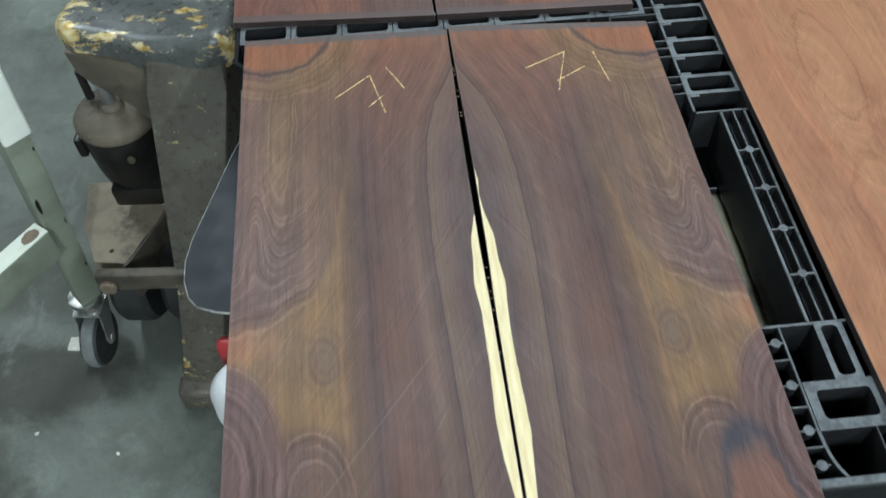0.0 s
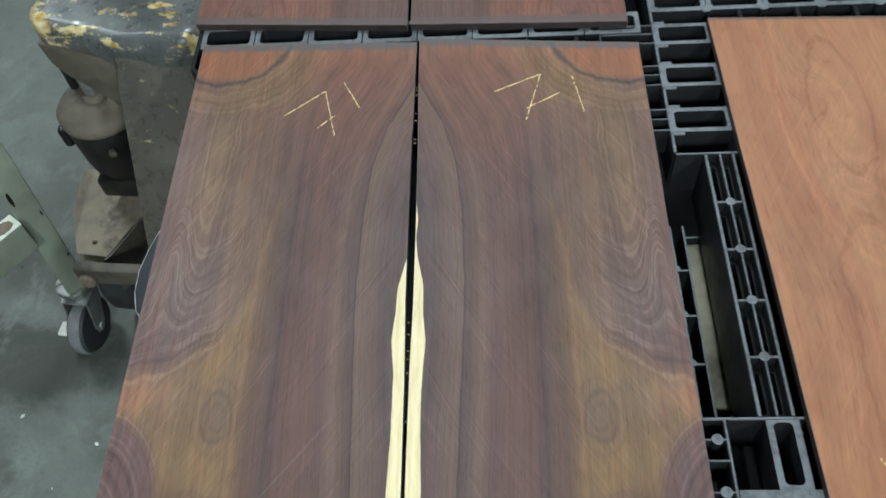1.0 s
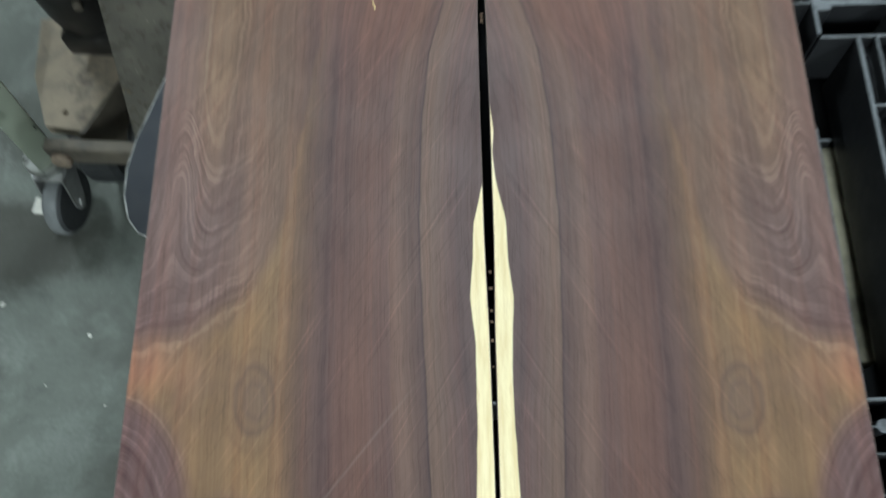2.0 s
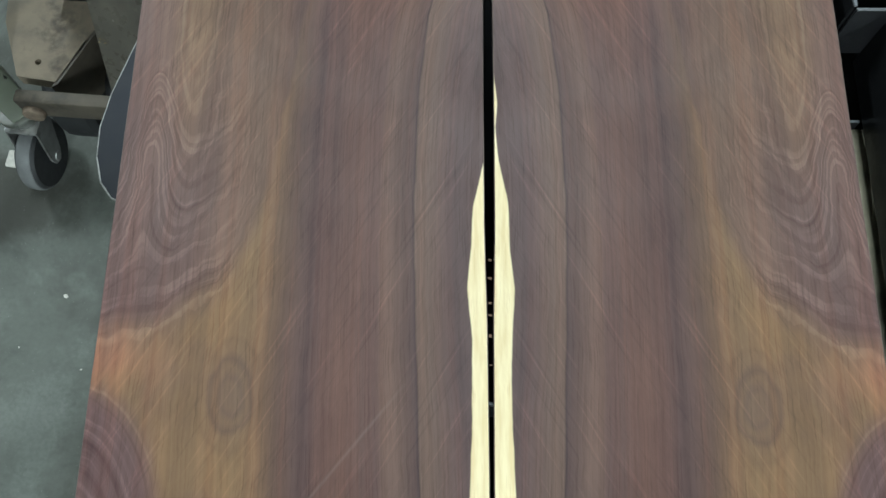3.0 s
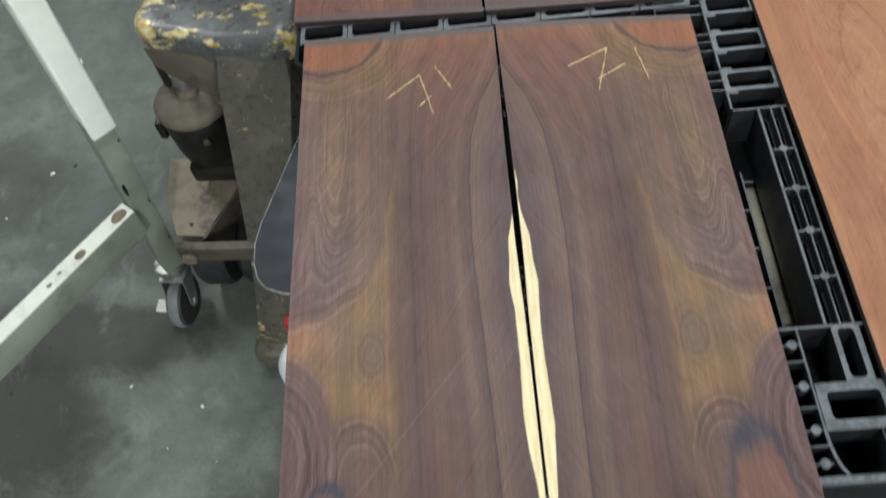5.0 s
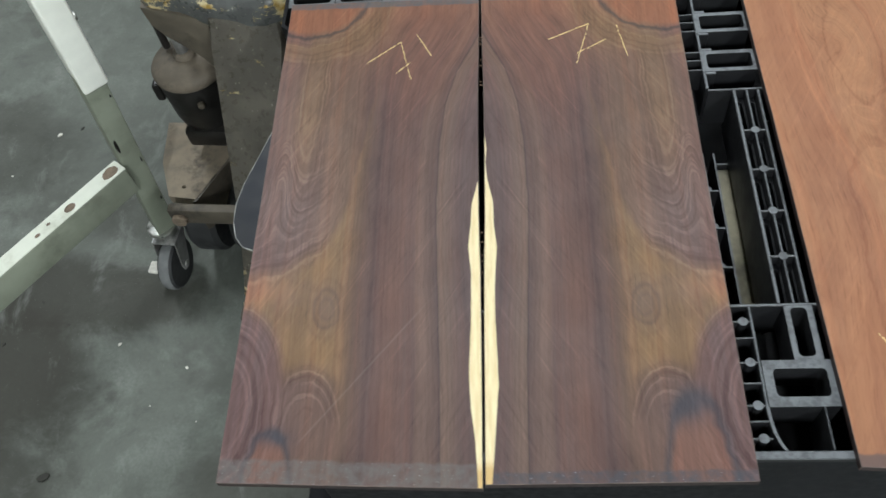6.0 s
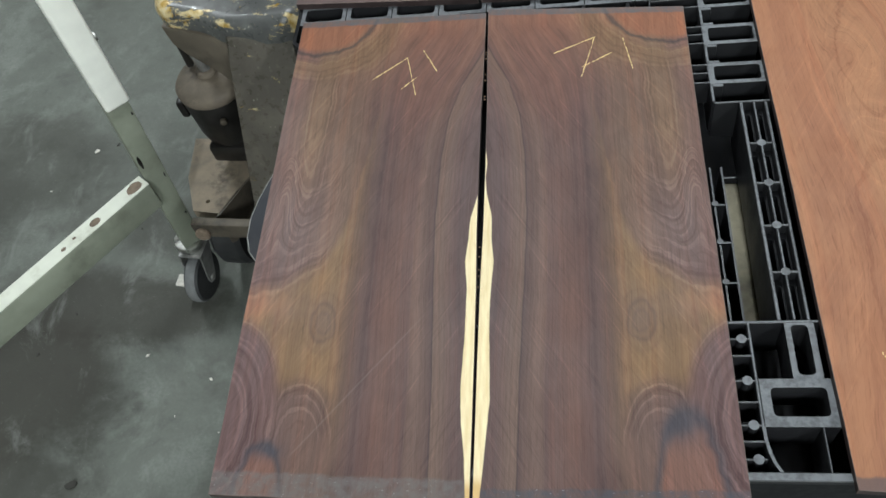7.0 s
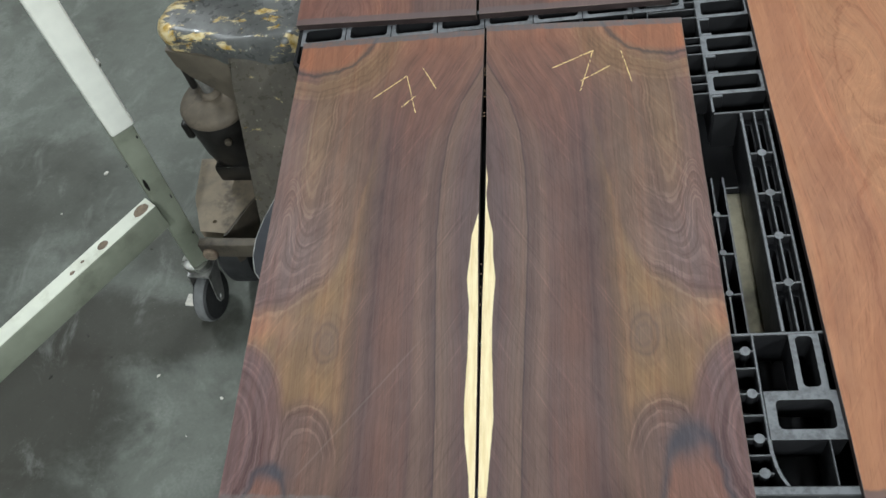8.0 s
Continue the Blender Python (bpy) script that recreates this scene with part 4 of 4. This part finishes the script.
def add_prism(bm, front, back):
    a = [bm.verts.new(p) for p in front]
    b = [bm.verts.new(p) for p in back]
    n = len(a)
    bm.faces.new(a)
    bm.faces.new(b[::-1])
    for i in range(n):
        j = (i + 1) % n
        bm.faces.new((a[i], b[i], b[j], a[j]))


# slanting side plate from under the cap down to the foot
bm = bmesh.new()
front = [(-0.352, 0.606, 0.470), (-0.356, 0.600, 0.430), (-0.366, 0.487, 0.20), (-0.388, 0.420, 0.05), (-0.328, 0.410, 0.05), (-0.262, 0.602, 0.43), (-0.258, 0.608, 0.470)]
back = [(x + 0.012, y + (0.05 if z > 0.3 else 0.035), z) for x, y, z in front]
add_prism(bm, front, back)
bmesh.ops.bevel(bm, geom=bm.edges[:], offset=0.005, segments=3, affect="EDGES", profile=0.6)
jack_part("side_plate", bm, M_PLATE, "long dark side plate, scratched")
# arched skirt between cap and plate
bm = bmesh.new()
arch = [(-0.448, 0.47), (-0.444, 0.438), (-0.430, 0.417), (-0.405, 0.406), (-0.385, 0.390), (-0.368, 0.368), (-0.355, 0.340), (-0.340, 0.40), (-0.340, 0.46)]
add_prism(bm, [(x, 0.628 - 0.25 * max(0, x + 0.42), z) for x, z in arch], [(x, 0.648 - 0.2 * max(0, x + 0.42), z) for x, z in arch])
bmesh.ops.bevel(bm, geom=bm.edges[:], offset=0.003, segments=2, affect="EDGES", profile=0.6)
jack_part("arched_skirt", bm, M_BROWN, "oily brown arched flange")
bm = bmesh.new()
add_box(bm, -0.394, -0.332, 0.398, 0.440, 0.0, 0.052, 0.010, 3)
jack_part("foot", bm, M_PLATE)
# pump
PX, PY = -0.433, 0.652
bm = bmesh.new()
add_lathe(bm, [(0.044, 0.250), (0.048, 0.272), (0.051, 0.332), (0.049, 0.340)], pose(PX, PY, 0))
jack_part("pump_body", bm, M_DARK, "black pump cylinder, shade under the cap in its colour")
bm = bmesh.new()
add_lathe(bm, [(0.050, 0.337), (0.053, 0.341), (0.053, 0.349), (0.048, 0.356), (0.030, 0.361), (0.014, 0.363)], pose(PX, PY, 0))
add_lathe(bm, [(0.015, 0.360), (0.015, 0.368), (0.012, 0.371), (0.006, 0.371)], pose(PX, PY, 0))
jack_part("pump_cover", bm, M_COVER_SHADED, "dusty brown pump cover, darkened for shade", 50)
bm = bmesh.new()
add_cyl(bm, 0.0085, 0.0085, 0.066, pose(PX, PY, 0.402), 20)
jack_part("piston_rod", bm, M_FORK, "dull steel piston rod")
bm = bmesh.new()
add_cyl(bm, 0.0055, 0.005, 0.007, pose(PX + 0.020, PY - 0.049, 0.312, 90, 0, 22), 16, 0.0015)
jack_part("bolt", bm, M_BROWN, "dusty round bolt head")
bm = bmesh.new()
add_box(bm, PX - 0.056, PX - 0.044, PY - 0.03, PY + 0.005, 0.298, 0.330, 0.004)
jack_part("valve_block", bm, M_DARK)
bm = bmesh.new()
add_cyl(bm, 0.0055, 0.005, 0.046, pose(PX - 0.028, PY + 0.012, 0.388), 16, 0.0015)
jack_part("valve_lever", bm, M_DARK)
bm = bmesh.new()
add_box(bm, PX - 0.030, PX + 0.060, PY - 0.048, PY + 0.05, 0.218, 0.252, 0.005)
jack_part("pump_base", bm, M_DARK)
# dusty bracket with a hole that carries the axle
bm = bmesh.new()
top = [(-0.522, 0.664), (-0.440, 0.664), (-0.402, 0.610), (-0.420, 0.560), (-0.438, 0.518), (-0.482, 0.522), (-0.510, 0.585)]
add_slab(bm, top, 0.186, 0.202, [ngon(-0.463, 0.540, 0.0035)])
jack_part("bracket", bm, M_DUST, "dusty tan steel bracket with a small hole")
bm = bmesh.new()
curve = [(-0.398, 0.612), (-0.404, 0.590), (-0.416, 0.566), (-0.424, 0.545), (-0.436, 0.516)]
add_prism(bm, [(x, y, 0.202) for x, y in curve] + [(x - 0.006, y - 0.004, 0.202) for x, y in reversed(curve)], [(x, y, 0.13) for x, y in curve] + [(x - 0.006, y - 0.004, 0.13) for x, y in reversed(curve)])
jack_part("bracket_rib", bm, M_BROWN, "curved brown rib")
bm = bmesh.new()
add_box(bm, -0.470, -0.352, 0.485, 0.500, 0.186, 0.218, 0.003)
jack_part("cross_bar", bm, M_BROWN, "flat oily steel cross bar")
bm = bmesh.new()
add_cyl(bm, 0.012, 0.011, 0.008, pose(-0.455, 0.482, 0.198, 90, 0, 0), 20, 0.002)
jack_part("pivot_bolt", bm, M_RUST, "rusty pivot bolt")
for wx in (-0.47, -0.395):
    bm = bmesh.new()
    add_lathe(bm, [(0.055, -0.026), (0.074, -0.026), (0.080, -0.018), (0.080, 0.018), (0.074, 0.026), (0.055, 0.026)], pose(wx, 0.600, 0.080, 0, 90, 0))
    jack_part("steer_wheel", bm, M_RUBBER)
# forks reaching under the stack
for fy in (0.22, 0.62):
    bm = bmesh.new()
    add_box(bm, -0.16, 0.72, fy - 0.07, fy + 0.07, 0.030, 0.082, 0.008, 2)
    jack_part("fork", bm, M_PLATE)
# drawbar
HANDLE = pose(-0.420, 0.728, 0.40, -4, 2, 6)
bm = bmesh.new()
add_box(bm, -0.024, 0.024, -0.022, 0.022, 0.0, 0.95, 0.004, 2, HANDLE)
jack_part("drawbar", bm, M_HANDLE, "dark brown steel drawbar")
bm = bmesh.new()
add_box(bm, -0.030, 0.030, -0.025, 0.025, 0.02, 0.150, 0.004, 2, HANDLE)
jack_part("drawbar_clamp", bm, M_HANDLE)

# ---------------------------------------------------------------- things on the side of the stack
def vinyl_flap():
    th = empty("vinyl_flap", pose(-0.26, 0.42, 0.3), "stiff dark navy vinyl sheet with frayed white edge under boards", "vinyl sheet")
    edge = [(-0.220, 0.690, 0.376), (-0.262, 0.552, 0.372), (-0.291, 0.425, 0.370), (-0.2945, 0.395, 0.369), (-0.292, 0.370, 0.368), (-0.284, 0.348, 0.368), (-0.273, 0.336, 0.368), (-0.252, 0.328, 0.370), (-0.231, 0.324, 0.372), (-0.175, 0.315, 0.377)]
    sub = []
    for a, b in zip(edge, edge[1:]):
        a, b = Vector(a), Vector(b)
        sub += [a.lerp(b, i / 5) for i in range(5)]
    sub.append(Vector(edge[-1]))
    c = Vector((-0.152, 0.48, 0.3805))
    off = Vector((0.26, -0.42, -0.3))
    for name, mat, k0, k1, lift, label in (("sheet", M_NAVY, 0.0, 1.0, 0.0, ""), ("frayed_edge", M_FRAY, -0.003, 0.005, 0.0004, "frayed pale edge")):
        bm = bmesh.new()
        rings = []
        steps = 8 if name == "sheet" else 1
        for s in range(steps + 1):
            f = k0 + (k1 - k0) * s / steps
            row = []
            for n, p in enumerate(sub):
                g = f * (0.6 + 0.8 * abs(noise.noise((n * 1.9, 4, 0)))) if name != "sheet" else f
                q = p.lerp(c, g) + off
                q.z += 0.004 * math.sin(math.pi * min(1, max(0, f))) + lift
                row.append(bm.verts.new(q))
            rings.append(row)
        for a, b in zip(rings, rings[1:]):
            for i in range(len(a) - 1):
                bm.faces.new((a[i], a[i + 1], b[i + 1], b[i]))
        r = bmesh.ops.extrude_face_region(bm, geom=bm.faces[:])
        bmesh.ops.translate(bm, verts=[g for g in r["geom"] if isinstance(g, bmesh.types.BMVert)], vec=(0, 0, -0.002 - 2 * lift))
        smooth(part(name, bm, mat, th, label))
    return th


vinyl_flap()

jug = empty("plastic_jug", pose(-0.255, 0.290, 0.229), "white plastic jug with a red collar on the pallet edge", "jug")
bm = bmesh.new()
add_lathe(bm, [(0.026, 0.0), (0.032, 0.008), (0.036, 0.060), (0.034, 0.095), (0.024, 0.112), (0.018, 0.116)], pose(0.030, -0.026, 0.0))
smooth(part("body", bm, M_WHITE, jug))
bm = bmesh.new()
add_box(bm, -0.002, 0.056, 0.010, 0.030, 0.0, 0.112, 0.008, 3)
smooth(part("collar", bm, M_REDP, jug, "red plastic collar"))

# ---------------------------------------------------------------- the wheeled steel frame
LEG = (-0.5025, 0.514)
frame_stand = empty("steel_frame_stand", pose(*LEG, 0, 0, 0, 59), "cream and sage enamelled square-tube stand on casters, chipped and rusty", "stand")


def stand_part(name, bm, material, label="", parent=None):
    return smooth(part(name, bm, material, parent or frame_stand, label), 35)


LOWER = Matrix(((1, 0, 0.0367, -0.0065), (0, 1, -0.104, 0.0317), (0, 0, 1, 0), (0, 0, 0, 1)))
PIVOT = (-0.0041, 0.0240)
LEAN = Matrix(((1, 0, 0.032, -0.0032), (0, 1, -0.050, 0.0050), (0, 0, 1, 0), (0, 0, 0, 1)))


def tube_leg(x):
    bm = bmesh.new()
    add_box(bm, -0.0155, 0.0155, -0.0152, 0.0152, 0.125, 0.50, 0.003, 2, pose(x, 0, 0, 0, 0, -14))
    bm.transform(LOWER)
    stand_part("lower_leg", bm, M_SAGE, "dusty sage lower tube")
    bm = bmesh.new()
    add_box(bm, -0.0168, 0.0168, -0.0168, 0.0168, 0.452, 0.86, 0.004, 3, pose(x, 0, 0, 0, 0, -14))
    bm.transform(LEAN)
    stand_part("upper_sleeve", bm, M_CREAM, "cream enamelled upper sleeve")
    for z, r in ((0.475, 0.0025), (0.510, 0.0025), (0.552, 0.0055)):
        bm = bmesh.new()
        add_cyl(bm, r, r, 0.006, pose(x, 0, 0, 0, 0, -14) @ pose(0.0168 if r > 0.004 else 0.0145, -0.007, z, 0, 90, 0), 14, 0.001)
        bm.transform(LEAN)
        stand_part("screw", bm, M_ZINC if r > 0.004 else M_DARK)


def caster(x):
    x, y = x + PIVOT[0], PIVOT[1]
    bm = bmesh.new()
    add_cyl(bm, 0.024, 0.024, 0.010, pose(x, y, 0.119), 24, 0.003)
    add_cyl(bm, 0.017, 0.022, 0.014, pose(x, y, 0.107), 24, 0.003)
    add_cyl(bm, 0.008, 0.008, 0.012, pose(x, y, 0.129), 16, 0.002)
    fork = stand_part("caster_swivel", bm, M_ZINC, "bright zinc swivel")
    turn = pose(x, y, 0, 0, 0, CASTER_TURN)
    wheel = pose(0.022, 0, 0.0445, 90, 0, 0)
    bm = bmesh.new()
    for s in (-1, 1):
        pts = [(-0.020, 0.100), (0.020, 0.100), (0.033, 0.052), (0.031, 0.040), (0.022, 0.035), (0.012, 0.042)]
        add_prism(bm, [(px, s * 0.0185 + 0.0012, pz) for px, pz in pts], [(px, s * 0.0185 - 0.0012, pz) for px, pz in pts])
    add_box(bm, -0.022, 0.022, -0.0195, 0.0195, 0.096, 0.100, 0.0015, 2)
    bm.transform(turn)
    stand_part("caster_fork", bm, M_FORK, "dull pressed steel fork", fork)
    bm = bmesh.new()
    add_lathe(bm, [(0.030, -0.0125), (0.039, -0.0120), (0.0425, -0.008), (0.0440, 0.0), (0.0425, 0.008), (0.039, 0.0120), (0.030, 0.0125)], wheel, 36)
    bm.transform(turn)
    stand_part("caster_wheel", bm, M_RUBBER, "black rubber caster wheel", fork)
    bm = bmesh.new()
    add_lathe(bm, [(0.0430, -0.0085), (0.0445, -0.006), (0.0450, 0.0), (0.0445, 0.006), (0.0430, 0.0085)], wheel, 36)
    bm.transform(turn)
    stand_part("caster_tread", bm, M_TREAD, "scuffed grey tread", fork)
    bm = bmesh.new()
    add_cyl(bm, 0.0065, 0.0065, 0.043, wheel, 6, 0.001)
    bm.transform(turn)
    stand_part("axle_bolt", bm, M_FORK, "", fork)
    bm = bmesh.new()
    add_box(bm, 0.020, 0.042, -0.044, -0.019, 0.036, 0.042, 0.002, 2)
    bm.transform(turn)
    stand_part("brake_pedal", bm, M_SPECK, "pale brake pedal", fork)


def leg_chip(x, z, w, h, side):
    """A flake of missing enamel on the lower leg, on its front or side face."""
    bm = bmesh.new()
    pts = [(w * (0.8 + 0.4 * noise.noise((i * 1.1, z * 40, x * 90))) * math.cos(i * math.pi / 5), h * (0.8 + 0.4 * noise.noise((i * 1.3, z * 50, 2))) * math.sin(i * math.pi / 5)) for i in range(10)]
    add_slab(bm, pts, -0.0002, 0.0004)
    face = pose(x * 0.92, -0.0153, z, 90, 0, 0) if side == "front" else pose(0.0153, x, z, 90, 0, 90)
    bm.transform(pose(0, 0, 0, 0, 0, -14) @ face)
    bm.transform(LOWER)
    stand_part("enamel_chip", bm, M_DARK, "dark chip in the enamel")


for x, z, w, h, side in ((-0.011, 0.345, 0.0028, 0.018, "front"), (0.013, 0.430, 0.0015, 0.004, "front"), (0.012, 0.300, 0.0012, 0.007, "front"), (0.013, 0.205, 0.0015, 0.005, "front")):
    leg_chip(x, z, w, h, side)
CASTER_TURN = 209
tube_leg(0.0)
caster(0.0)
tube_leg(-0.62)
caster(-0.62)
bm = bmesh.new()
RAIL = pose(0, 0, 0, 0, 0, -2)
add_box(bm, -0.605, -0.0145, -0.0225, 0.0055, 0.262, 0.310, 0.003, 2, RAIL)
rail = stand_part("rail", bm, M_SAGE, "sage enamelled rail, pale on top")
# thin pale sheet on the rail paints in its brighter top face
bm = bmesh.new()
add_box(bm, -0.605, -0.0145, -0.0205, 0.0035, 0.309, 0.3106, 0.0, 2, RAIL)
stand_part("rail_top", bm, M_RAIL_LIT, "cream top face, its brightness painted in", rail)
for x, y, r in ((-0.032, -0.0085, 0.0098), (-0.102, -0.0095, 0.0068), (-0.136, -0.0070, 0.0024), (-0.156, -0.0100, 0.0032)):
    bm = bmesh.new()
    add_slab(bm, [(x + r * (1.25 + 0.3 * noise.noise((i, x * 9, 0))) * math.cos(i * math.pi / 8), y + r * (0.9 + 0.3 * noise.noise((i, x * 9, 5))) * math.sin(i * math.pi / 8)) for i in range(16)], 0.3105, 0.3109)
    bm.transform(RAIL)
    stand_part("rust_spot", bm, M_RUST, "brown rust spot", rail)

# ---------------------------------------------------------------- small litter on the floor
def chip(x, y, size, material, label, category):
    bm = bmesh.new()
    add_slab(bm, [(size * (0.7 + 0.5 * noise.noise((i * 0.9, x * 30, y * 30))) * math.cos(i * math.pi / 4.5), size * 0.6 * (0.7 + 0.5 * noise.noise((i, x * 30, 2))) * math.sin(i * math.pi / 4.5)) for i in range(9)], 0.0, size * 0.25)
    ob = part(category.replace(" ", "_"), bm, material, None)
    ob.matrix_world = pose(x, y, 0.0, 0, 0, 57 * (x * 13 % 6))
    return tagged(ob, label, category, "floor litter")


for x, y, s in ((-0.478, 0.336, 0.005), (-0.601, 0.370, 0.005), (-0.86, 0.80, 0.008), (-0.44, 0.25, 0.002), (-0.92, 0.70, 0.004), (-0.52, 0.27, 0.002)):
    chip(x, y, s, M_SPECK, "small pale wood chip on the concrete floor", "wood chip")
chip(-0.651, 0.150, 0.014, M_LITTER, "small dark dry leaf on the concrete floor", "dry leaf")
for x, y, s in ((-0.82, 0.817, 0.006), (-0.70, 0.62, 0.004), (-0.76, 0.44, 0.005), (-0.80, 0.36, 0.006), (-0.70, 0.40, 0.004)):
    chip(x, y, s, M_LITTER, "small dark scrap on the concrete floor", "scrap")

bm = bmesh.new()
add_box(bm, -0.35, 0.35, -0.02, 0.02, 0.0, 0.03, 0.003)
bar = tagged(part("steel_bar", bm, M_DARK, None), "black steel bar lying on the concrete floor", "steel bar")
bar.matrix_world = pose(-1.42, 1.44, 0, 0, 0, 30)
